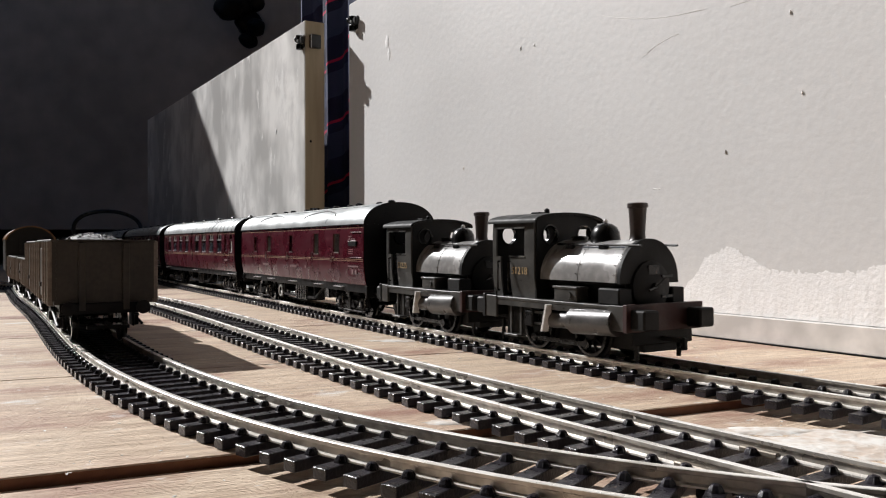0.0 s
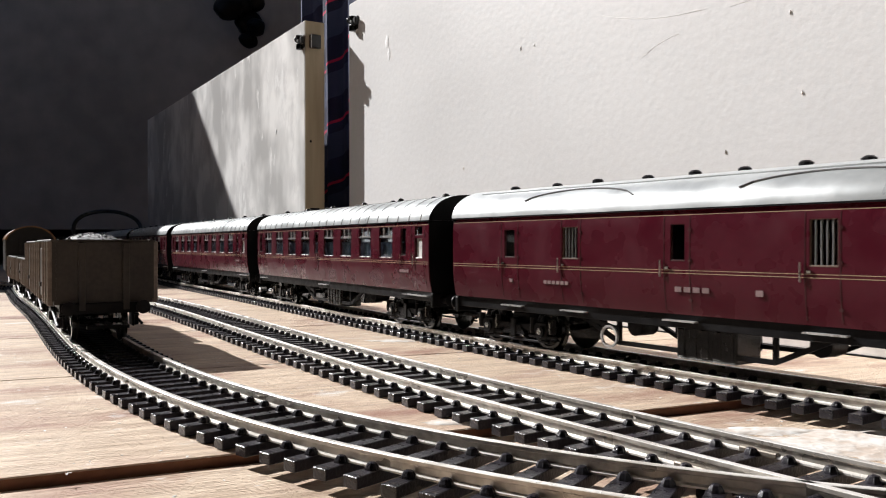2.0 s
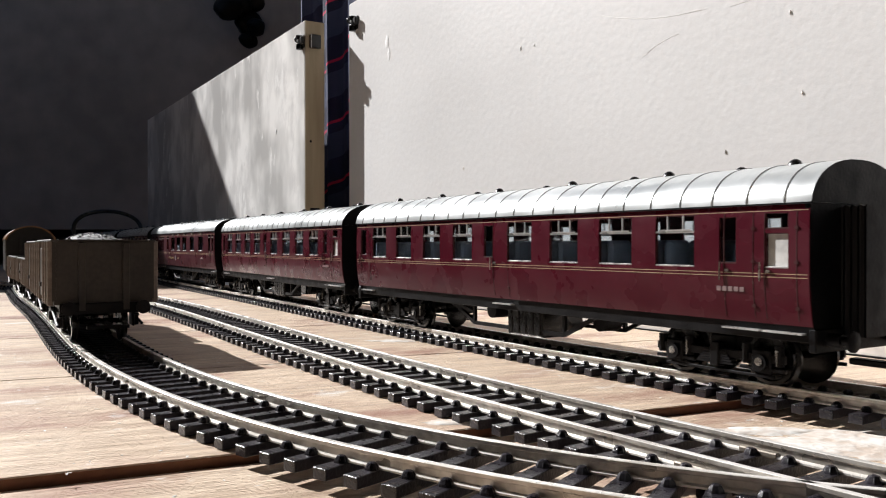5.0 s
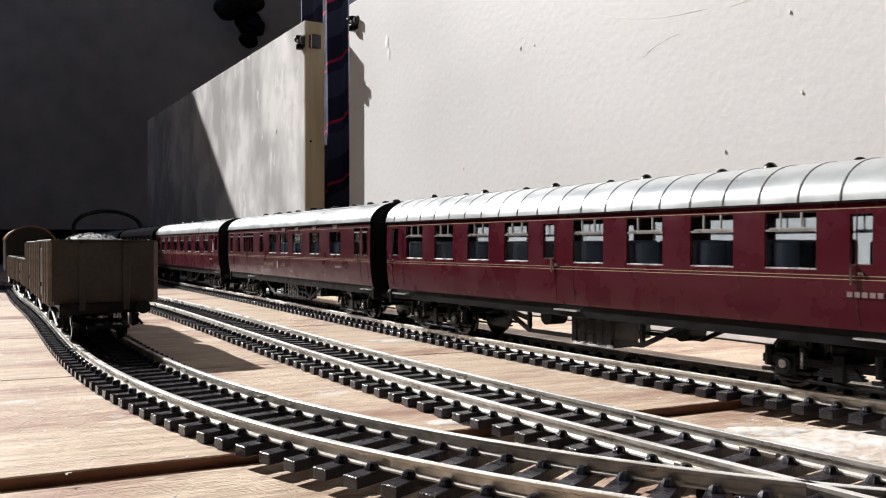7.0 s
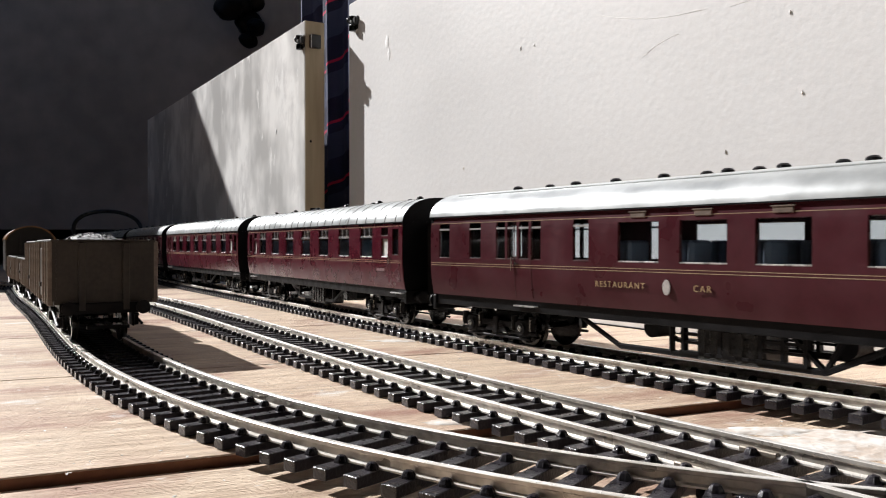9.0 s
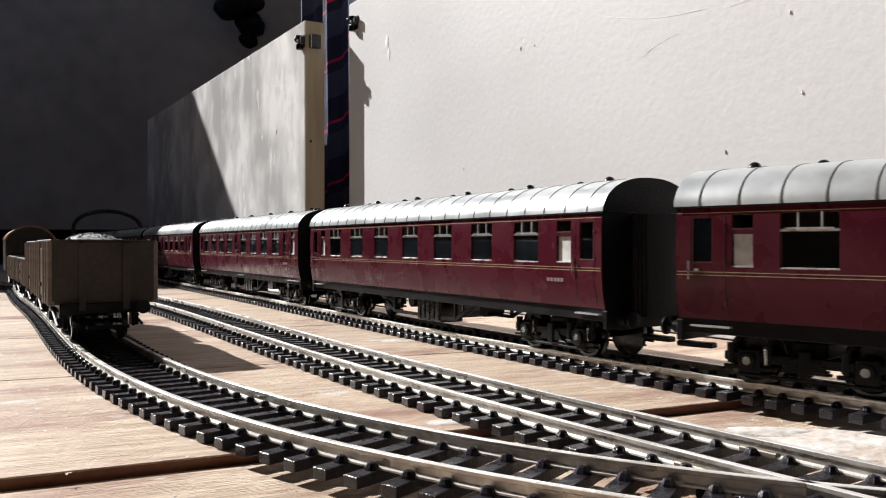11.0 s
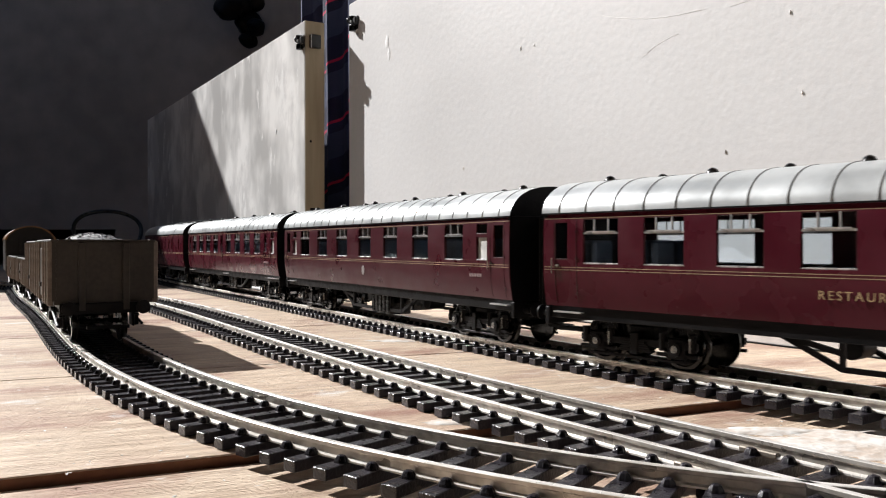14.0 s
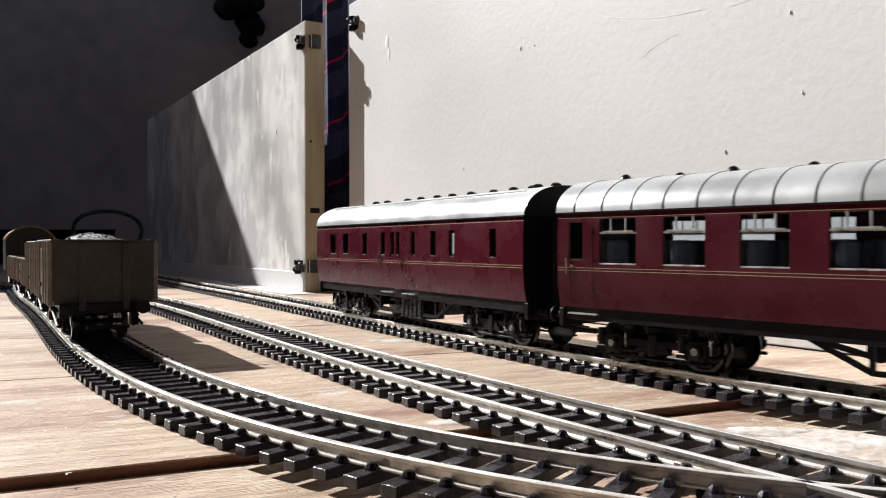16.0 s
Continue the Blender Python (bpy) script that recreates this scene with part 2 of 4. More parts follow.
RAIL_PROFILE = [(-1.15, 2.1), (-1.15, 2.4), (-0.35, 2.65), (-0.35, 3.75), (-0.68, 3.95), (-0.68, 4.5), (-0.55, 4.6),
                (0.55, 4.6), (0.68, 4.5), (0.68, 3.95), (0.35, 3.75), (0.35, 2.65), (1.15, 2.4), (1.15, 2.1)]


def sleeper_mesh(half=15.0, wide=3.0):
    bm = bmesh.new()
    box(bm, -half, half, -wide / 2, wide / 2, 0.15, 2.1, 0.12)
    for sx in (-8.25, 8.25):
        for e in (-1, 1):
            a = sx + sx / 8.25 * 0.35 + e * 1.6
            lathe(bm, [(1.25, 2.0), (1.15, 2.5), (0.75, 3.15), (0.4, 3.3)], origin=(a, 0, 0), n=7)
    for f in bm.faces:
        f.material_index = 0
    return part("sleeper", bm, M_SLEEPER)


def track(line, s0, s1, pitch, label, skip=lambda s: False):
    t = thing("railway_track", label, "railway track", "model railway tracks")
    for e in (-8.6, 8.6):
        part("rail", sweep(bmesh.new(), line, e, RAIL_PROFILE, s0, s1), (M_RAIL, M_WEB), t, "", True)
    ref = sleeper_mesh()
    s, first = s0 + pitch / 2, True
    while s < s1:
        if not skip(s):
            x, y, th = line.point(s)
            ob = ref if first else share("sleeper", ref.data, t, Matrix())
            first = False
            ob.parent = t
            ob.matrix_basis = at(x, y, 0, rz=math.degrees(th) + random.uniform(-1.2, 1.2))
        s += pitch
    return t


# ---- where the train is ----
FRONT = [54.1, -12.8, -81.5, -145.1, -215.8, -279.4, -343.5, -411.1, -479.3, -545.4, -609.8, -673.9, -739.3, -807.1, -877.1, -942.5, -1009.5,
         -1080.3, -1164.7, -1250.2, -1336.3, -1425.2, -1519.2, -1620.3, -1730.0, -1844.9, -1961.9, -2071.3, -2186.9, -2295.7, -2416.8, -2532.2, -2659.4]


def vehicle_pose(mid, base):
    """A vehicle whose middle is at mid on the main line, its pivots base mm apart; its own x axis points the way it goes."""
    x0, y0, _ = LINE_C.point(mid - base / 2)
    x1, y1, _ = LINE_C.point(mid + base / 2)
    return at((x0 + x1) / 2, (y0 + y1) / 2, RAIL, rz=math.degrees(math.atan2(y0 - y1, x0 - x1)))


TRAIN = []               # (thing, middle behind the van's front, distance of pivots)


# ---- boards, panels and the dark shed ----
PLANK_TURN = 25.2                # the planks' own direction
PLANK = Matrix.Rotation(radians(PLANK_TURN), 4, "Z")


def plank_edge(v):
    """How far from the eye the edge lies, across the planks, from the height at x = -174."""
    return (v + 174 * math.tan(radians(PLANK_TURN))) * math.cos(radians(PLANK_TURN))


base = part("baseboard", bx(-2600, 2600, -2400, 3200, -45, -18), M_PLYEDGE)
tagged(base, "thick brown timber under the layout boards", "baseboard", kind="structure")
ground = tagged(part("ground", bx(-6000, 6000, -6000, 6000, -760, -740), material("concrete_floor", (0.12, 0.12, 0.115), 0.9, scale=3)), "grey concrete ground under the layout", "ground", kind="structure")
floor = thing("floor", "pale plywood boards laid side by side", "floor", kind="structure")
edges = [-2300, -1700, -900, -400, -160, plank_edge(82), plank_edge(200), plank_edge(325), plank_edge(436), plank_edge(559), plank_edge(690), plank_edge(830), 1100, 1700, 2400, 3150]
for k, (a, c) in enumerate(zip(edges, edges[1:])):
    top = -1.9 if c <= edges[5] + 1 else 0.0
    gap = 0.25 if k in (5,) else 0.55
    bm = bx(-2500, 2500, a + gap, c - gap, -18, top, 0.25)
    for f in bm.faces:
        if abs(f.normal.z) < 0.5:
            f.material_index = 1
    ob = part("plank", bm, (M_PLY, M_PLYEDGE), floor)
    ob.matrix_basis = PLANK

WALL_TURN = 121.0


def panel(name, x, y, x0, x1, h, label, mat):
    t = thing(name, label, "wall panel", kind="structure", m=at(x, y, 0, rz=WALL_TURN))
    part("board", bx(x0, x1, -16.4, 0, 0, h, 0.6), mat, t)
    return t


right = panel("wall_right", 108.6, 329, -2600, 351, 222, "upright white painted board behind the main line", M_WHITE)
part("strip", bx(-2600, 345, -0.2, 1.6, 0.4, 10, 0.3), M_STRIP, right, "greyish white strip along the foot")
part("foot_gap", bx(-2600, 345, 0, 2.2, 0.05, 0.5), M_BLACK, right)
left = panel("wall_left", -108.7, 644.8, 0, 600, 214, "upright white painted board with bare wood end", M_PANEL)
part("bare_end", bx(-1.0, -0.02, -16.2, -0.2, 0.4, 213.6, 0.15), M_PINE, left, "bare yellowish wood end grain")
part("strip", bx(0.4, 600, 0, 1.5, 0.3, 16, 0.3), M_WHITE, left)
part("foot_board", bx(-26, 240, 1.7, 21, 0.05, 0.5, 0.1), M_WHITE, left, "white painted foot board")

# filler brushed on along the foot of the board, with a ragged upper edge
bm = bmesh.new()
row = []
for i in range(280):
    x = 20 - i * 0.8
    hump = 17 + 9 * math.exp(-((x + 8) / 13) ** 2) + 7 * math.exp(-((x + 88) / 20) ** 2)
    hump *= min(1, max(0.0, (20 - x) / 16)) ** 0.6
    top = 10.4 + max(0.2, hump + 1.6 * noise.noise((x * 0.17, 0, 0)) + 1.5 * noise.noise((x * 0.75, 3, 0)) + 0.9 * noise.noise((x * 2.3, 5, 0)))
    row.append([bm.verts.new((x + 0.5 * z, 0.1 + 0.28 * abs(noise.noise((x * 0.5 + z, z * 3.1, 7))) * (1 - z ** 3), 10.4 + (top - 10.4) * z)) for z in (0, 0.12, 0.25, 0.4, 0.55, 0.7, 0.85, 1)])
for a, c in zip(row, row[1:]):
    for k in range(7):
        bm.faces.new((a[k], a[k + 1], c[k + 1], c[k]))
part("filler_smear", bm, M_SMEAR, right, "ragged brushed white filler", True)

# chipped paint and small dents on the boards
for wall, marks in ((right, ((287, 180, 6.5), (284, 171, 5), (232, 199, 5), (118, 142, 1.2), (187, 83, 1.3), (-6, 74, 1.3), (130, 143, 1.6), (-40, 92, 1.2), (-35, 122, 1.3))), (left, ((66, 135, 4), (155, 115, 3.2), (64, 43, 2)))):
    for x, z, s in marks:
        bm = bmesh.new()
        n = 9
        vs = [bm.verts.new((x + s * 0.42 * math.cos(6.283 * i / n) * random.uniform(0.5, 1.1), 0.18, z + s * math.sin(6.283 * i / n) * random.uniform(0.5, 1))) for i in range(n)]
        c = bm.verts.new((x, 0.5, z))
        for i in range(n):
            bm.faces.new((vs[i], vs[(i + 1) % n], c))
        part("paint_flake", bm, M_SMEAR if s > 3 else M_STRIP, wall)

# long scratches left in the paint; the short third line is a painted glint
for x0, z0, x1, z1, sag in ((66, 145, 4, 133, -2.5), (-8, 131, -52, 138, -2.0), (33.5, 61.7, 28.5, 61.5, 0.0), (40, 120, 18, 126, 1.5)):
    bm = bmesh.new()
    row = []
    for i in range(25):
        q = i / 24
        x, z = x0 + (x1 - x0) * q, z0 + (z1 - z0) * q + sag * math.sin(math.pi * q) + 0.2 * noise.noise((q * 9, x0, 0))
        w_ = 0.17 * math.sin(math.pi * (0.04 + 0.92 * q))
        row.append((bm.verts.new((x, 0.04, z - w_)), bm.verts.new((x, 0.12, z)), bm.verts.new((x, 0.04, z + w_))))
    for p, q in zip(row, row[1:]):
        bm.faces.new((p[0], p[1], q[1], q[0]))
        bm.faces.new((p[1], p[2], q[2], q[1]))
    part("scratch", bm, M_SMEAR, right)

# plaster dust lying on the lower plank beside the main line
def dust(name, cx, cy, rx, ry, seed):
    bm = bmesh.new()
    mid = bm.verts.new((cx, cy, 0.5))
    ring = []
    for i in range(64):
        a = 2 * math.pi * i / 64
        q = 0.75 + 0.45 * noise.noise((math.cos(a) * 2.1 + seed, math.sin(a) * 2.1, seed)) + 0.2 * noise.noise((math.cos(a) * 7, math.sin(a) * 7 + seed, 0))
        ring.append((bm.verts.new((cx + rx * q * math.cos(a), cy + ry * q * math.sin(a), 0.02)), bm.verts.new((cx + rx * 0.8 * q * math.cos(a), cy + ry * 0.8 * q * math.sin(a), 0.3))))
    for i in range(64):
        p, q = ring[i], ring[(i + 1) % 64]
        bm.faces.new((p[0], q[0], q[1], p[1]))
        bm.faces.new((p[1], q[1], mid))
    ob = part(name, bm, M_DUST, None, "", True)
    ob.location.z = -1.9 * MM
    return tagged(ob, "white plaster dust spilt on the boards", "plaster dust", kind="stuff")


dust("plaster_dust", 88, 160, 34, 17, 3)
dust("plaster_dust", 66, 172, 17, 5, 11)
dust("plaster_dust", 98, 143, 27, 12, 8)
for cx, cy, rx, ry, seed in ((4, 172, 10, 3.5, 21), (-18, 318, 13, 5, 5), (-60, 300, 9, 3, 14)):
    dust("plaster_dust", cx, cy, rx, ry, seed).location.z = 0

# small crumbs and chips scattered on the boards
bm = bmesh.new()
for i in range(1300):
    x, y = random.uniform(-190, 130), random.uniform(115, 420)
    z = -1.9 if (y - 126.7 - (x + 68) * 0.47) < 3 else 0.0
    r = random.uniform(0.1, 0.38)
    m = Matrix.Translation((x, y, z + r * 0.12)) @ Matrix.Rotation(random.uniform(0, 3), 4, "Z") @ Matrix.Diagonal((random.uniform(1, 2.4), 0.8, 0.22, 1))
    bmesh.ops.create_icosphere(bm, subdivisions=1, radius=r, matrix=m)
tagged(part("plaster_crumb", bm, M_CRUMB), "tiny pale crumbs of plaster scattered on boards", "plaster crumbs", kind="stuff")

# the shed: unseen walls all round and a roof, added to shape the light
for name, q in (("wall_side", (-4600, -4500, -4500, 4600, -740, 1500)), ("wall_front", (-4500, 4300, -4600, -4500, -740, 1500)), ("wall_far_end", (-4500, 4300, 4500, 4600, -740, 1500)),
                ("wall_far_side", (4300, 4400, -4500, 4600, -740, 1500))):
    tagged(part(name, bx(*q), M_DARK), "unseen dark wall added to keep out sky light", "wall", kind="structure")
back = thing("wall_back", "dark shed wall with a low opening for the trains", "wall", kind="structure")
part("lintel", bx(-4500, 4300, 1500, 1540, 66, 800), M_DARK, back)
part("wall_part", bx(-4500, -1080, 1500, 1540, -740, 66), M_DARK, back)
part("wall_part", bx(-600, 4300, 1500, 1540, -740, 66), M_DARK, back)
# added unseen roof; its opening lets the sun in over the near end
H = 800.0
roof = tagged(part("roof", bx(-4500, 4300, -4500, 4500, H, H + 40), M_DARK), "unseen dark roof slab added for shade, with a sun opening", "roof", kind="structure")
lit = [(-164, 735), (-520, 533), (-520, -150), (900, -150), (900, 929)]     # where the sun reaches the boards
bm = bmesh.new()
rings = []
for z in (H - 20, H + 60):
    shift = SUN_TO * (z / SUN_TO.z)
    rings.append([bm.verts.new((x + shift.x, y + shift.y, z)) for x, y in lit])
for r in rings:
    bm.faces.new(r)
n = len(lit)
for i in range(n):
    bm.faces.new((rings[0][i], rings[0][(i + 1) % n], rings[1][(i + 1) % n], rings[1][i]))
bay = part("open_bay", bm, M_DARK)
md = roof.modifiers.new("bay", "BOOLEAN")
md.object, md.solver = bay, "EXACT"
me = bpy.data.meshes.new_from_object(roof.evaluated_get(bpy.context.evaluated_depsgraph_get()))
roof.modifiers.clear()
roof.data = me
bpy.data.objects.remove(bay)


# check cloth hanging behind the slit between the panels
bm = bmesh.new()
row = []
for i in range(44):
    x = i * 3.0
    row.append([bm.verts.new((x, 5 * math.sin(x * 0.11) + 2 * math.sin(x * 0.31) + z * 0.01, z)) for z in (-60, 30, 120, 210, 300, 390)])
for a, c in zip(row, row[1:]):
    for k in range(5):
        bm.faces.new((a[k], a[k + 1], c[k + 1], c[k]))
cloth = part("hanging_cloth", bm, M_CLOTH, None, "", True)
sol = cloth.modifiers.new("thickness", "SOLIDIFY")
sol.thickness = 0.0012
cloth.matrix_basis = left.matrix_basis @ at(22, -64, 60)
tagged(cloth, "dark blue check cloth with red lines", "cloth")


# ---- fittings on the panels ----
def catch(m, side, reach):
    """A black toggle catch: box on the board's end, turned barrel, knob and screw on its face."""
    t = thing("toggle_catch", "black toggle catch screwed to the panel's end", "catch", "panel catches", m=m)
    if reach:
        part("box", bx(-5.2, -1.1, -12, -3.4, -5.2, 5.2, 0.5), M_HARDWARE, t)
        part("striker", bx(-5.6, -5.1, -3.8, -3.2, -5.4, 5.4, 0.1), M_TRIM, t)
    part("plate", bx(-1.2, 9, 0.1, 1.0, -5.0, 5.0, 0.4), M_HARDWARE, t)
    bm = lathe(bmesh.new(), [(1.2, -6.2), (2.6, -5.8), (2.7, -2.2), (1.7, -1.6), (1.7, 0.8), (2.9, 1.4), (2.9, 4.8), (1.0, 5.6)], origin=(4.2, 2.6, 0), n=14)
    part("barrel", bm, M_SATIN, t, "", True)
    part("lever", bx(-3.6, 4, 1.2, 4.0, -2.6, 3.2, 0.8), M_HARDWARE, t)
    bm = bmesh.new()
    bmesh.ops.create_icosphere(bm, subdivisions=2, radius=2.6, matrix=Matrix.Translation((7.6, 3, side * 2.6)))
    part("knob", bm, M_SATIN, t, "", True)
    part("screw", cyl(bmesh.new(), (2.0, 4.6, 0.4), (2.0, 5.4, 0.4), 1.1), M_STEEL, t)
    return t


def on_wall(w, x, z):
    return w.matrix_basis @ at(x, 0, z)


catch(on_wall(left, 0.4, 197.4), 1, True)
catch(on_wall(left, 0.4, 20.5) @ at(0, 1.6, 0), -1, True)
catch(on_wall(right, 335, 204.5), 1, False)
part("slot", bx(-1.12, -0.9, -12, -4, 62.5, 66.5, 0.05), M_BLACK, left, "dark slot cut in the end")
part("screw_hole", cyl(bmesh.new(), (-1.15, -4.5, 119), (-0.9, -4.5, 119), 1.0, n=10), M_BLACK, left)

# black loop of cable lying beyond the wagons, and a dark bundle hung in the shed
cv = bpy.data.curves.new("cable", "CURVE")
cv.dimensions, cv.bevel_depth, cv.bevel_resolution = "3D", 2.4 * MM, 3
sp = cv.splines.new("POLY")
sp.points.add(27)
for i, p in enumerate(sp.points):
    a = math.pi * (i / 27) * 1.12 - 0.1
    p.co = (-0.405 + 0.038 * math.cos(a), 0.99 + 0.02 * math.sin(a * 2), 0.044 + 0.034 * math.sin(a), 1)
cable_src = new("cable_curve", cv)
cable = new("cable_loop", bpy.data.meshes.new_from_object(cable_src.evaluated_get(bpy.context.evaluated_depsgraph_get())))
bpy.data.objects.remove(cable_src)
cable.data.materials.append(M_HARDWARE)
tagged(cable, "black cable standing in a loop", "cable")
bm = bmesh.new()
for x, z, r in ((-258, 325, 20), (-240, 310, 19), (-232, 335, 17), (-262, 345, 15), (-226, 300, 14), (-238, 287, 13), (-246, 330, 18)):
    m = Matrix.Translation((x * 1.44, 1440 + random.uniform(-15, 15), 37 + (z - 37) * 1.44)) @ Matrix.Diagonal((1.0, 0.7, 0.9, 1))
    bmesh.ops.create_icosphere(bm, subdivisions=3, radius=r * 1.3, matrix=m)
for v in bm.verts:
    v.co += Vector((1, 1, 1)) * 5 * noise.noise(v.co * 0.05)
cyl(bm, (-354, 1440, 460), (-354, 1440, 640), 2.4)
cyl(bm, (-354, 1440, 638), (-354, 1502, 638), 2.4)
tagged(part("hanging_bag", bm, M_BLACK, None, "", True), "black bag hanging from a hook on the wall", "bag")


# ---- track ----
def joiner(t, line, side, s):
    ob = part("rail_joiner", bx(-1.25, 1.25, -3.6, 3.6, 2.0, 3.0, 0.2), M_JOINER, t)
    x, y, th = line.point(s, side)
    ob.matrix_basis = at(x, y, 0, rz=math.degrees(th))


A = track(LINE_A, -235, 640, 6.9, "curved siding of bright rails on black sleepers")
B = track(LINE_B, -175, 900, 6.9, "bright middle rails on black sleepers joining the siding")
C = track(LINE_C, -700, 2000, 6.3, "main line of bright rails on black sleepers")
for t, line, side, s in ((A, LINE_A, 8.6, -62), (A, LINE_A, -8.6, -48), (B, LINE_B, -8.6, -62), (B, LINE_B, 8.6, -62), (C, LINE_C, -8.6, -185)):
    joiner(t, line, side, s)
# ---- rolling stock; x points the way the train goes, z is above the rail ----
def wheel_bm(r=6.2):
    return lathe(bmesh.new(), [(r + 0.9, -1.3), (r + 0.9, -0.8), (r + 0.1, -0.5), (r, 0.9), (r - 0.9, 1.0), (r - 1.2, 0.5), (2.0, 0.35), (1.5, 0.9), (0.4, 0.95)], axis="Y", n=24)


RIM = part("rim", lathe(bmesh.new(), [(7.4, -1.2), (7.4, -0.8), (6.6, -0.5), (6.6, 0.9), (5.6, 0.9), (5.6, -1.2)], axis="Y", n=28, ring=True), M_LOCODARK, None, "", True)
HUB = part("hub", lathe(bmesh.new(), [(0.5, -1), (1.9, -0.9), (1.9, 1.0), (0.5, 1.2)], axis="Y", n=14), M_LOCODARK, None, "", True)
SPOKE = part("spoke", cyl(bmesh.new(), (1.4, 0, 0), (6.0, 0, 0), 0.42, 0.34, n=6), M_LOCODARK)
STILE = part("tyre", lathe(bmesh.new(), [(6.65, -0.4), (6.65, 0.95), (5.9, 1.0), (5.9, -0.4)], axis="Y", n=28, ring=True), M_SATIN, None, "", True)


def wheelset_mesh():
    """Two disc wheels on their axle, in one piece."""
    bm = cyl(bmesh.new(), (0, -8.5, 0), (0, 8.5, 0), 0.9, n=8)
    for e in (-1, 1):
        one = wheel_bm()
        bmesh.ops.transform(one, matrix=Matrix.Translation((0, e * 8.0, 0)) @ Matrix.Rotation(radians(0 if e > 0 else 180), 4, "Z"), verts=one.verts)
        me = bpy.data.meshes.new("wheel")
        one.to_mesh(me)
        one.free()
        bm.from_mesh(me)
        bpy.data.meshes.remove(me)
    return part("wheelset", bm, M_SATIN, None, "", True)


DISCS = wheelset_mesh()
BUFFER = part("buffer", lathe(lathe(bmesh.new(), [(1.5, 0), (1.5, 3.2), (0.9, 3.3), (0.9, 5.2)], axis="X", n=12), [(1.0, 5.0), (2.3, 5.3), (2.3, 5.8), (1.0, 6.1)], axis="X", n=16), M_BLACK, None, "", True)
TEMPLATES = [RIM, HUB, SPOKE, STILE, DISCS, BUFFER]


def wheelset(t, x):
    return share("wheelset", DISCS.data, t, at(x, 0, 6.2))


def spoked_wheelset(t, x):
    """Two spoked wheels on an axle that turns as one part."""
    ax = part("wheelset", cyl(bmesh.new(), (0, -8.5, 0), (0, 8.5, 0), 0.9, n=8), M_BLACK, t)
    ax.matrix_basis = at(x, 0, 6.6)
    for e in (-1, 1):
        turn = at(0, e * 8.0, 0, rz=0 if e > 0 else 180)
        share("rim", RIM.data, ax, turn)
        share("hub", HUB.data, ax, turn)
        for k in range(10):
            share("spoke", SPOKE.data, ax, turn @ at(0, 0, 0, ry=36 * k))
        share("tyre", STILE.data, ax, turn)
    return ax


def bogie(t, x, spread=26.0):
    b = part("bogie", bx(-4, 4, -9.5, 9.5, 7, 11, 0.6), M_BLACK, t)
    b.matrix_basis = at(x, 0, 0)
    for e in (-1, 1):
        bm = bx(-19, 19, -0.6, 0.6, 5.6, 7.6, 0.2)
        for q in (-spread / 2, spread / 2):
            box(bm, q - 2.6, q + 2.6, -0.9, 0.9, 3.0, 8.6, 0.4)
            cyl(bm, (q, -1.6 * 1, 5.6), (q, 1.6, 5.6), 1.9, n=10)
            for o in (-4.4, 4.4):
                cyl(bm, (q + o, 0, 5.0), (q + o, 0, 9.6), 1.1, n=8)
            box(bm, q - 6.3, q + 6.3, -0.5, 0.5, 3.6, 4.5, 0.15)
        for k in range(5):
            box(bm, -5.4 + k * 0.5, 5.4 - k * 0.5, -1.0, 1.0, 4.0 + k * 0.62, 4.5 + k * 0.62)
        box(bm, -1.3, 1.3, -1.4, 1.4, 3.2, 9.2, 0.3)
        box(bm, -16, 16, -0.45, 0.45, 2.0, 2.7, 0.1)
        f = part("side_frame", bm, M_BLACK, b)
        f.matrix_basis = at(0, e * 11.4, 0)
        # small bright steel pieces added as glints on the black side frame
        for q in (-spread / 2, spread / 2):
            part("axlebox_cover", cyl(bmesh.new(), (q, e * 12.9, 5.8), (q, e * 13.2, 5.8), 1.0, n=10), M_STEEL, b)
            part("spring_hanger", cyl(bmesh.new(), (q + 4.4, e * 12.5, 5.2), (q + 4.4, e * 12.5, 8.8), 0.35, n=6), M_STEEL, b)
    for q in (-spread / 2, spread / 2):
        ax = wheelset(b, q)
    return b


def side_y(z, half):
    """How far out the side stands at a height: it draws in towards the sole and the gutter."""
    return half - 1.35 * max(0.0, (26 - z) / 11) ** 2 - 0.5 * max(0.0, (z - 36) / 6) ** 2


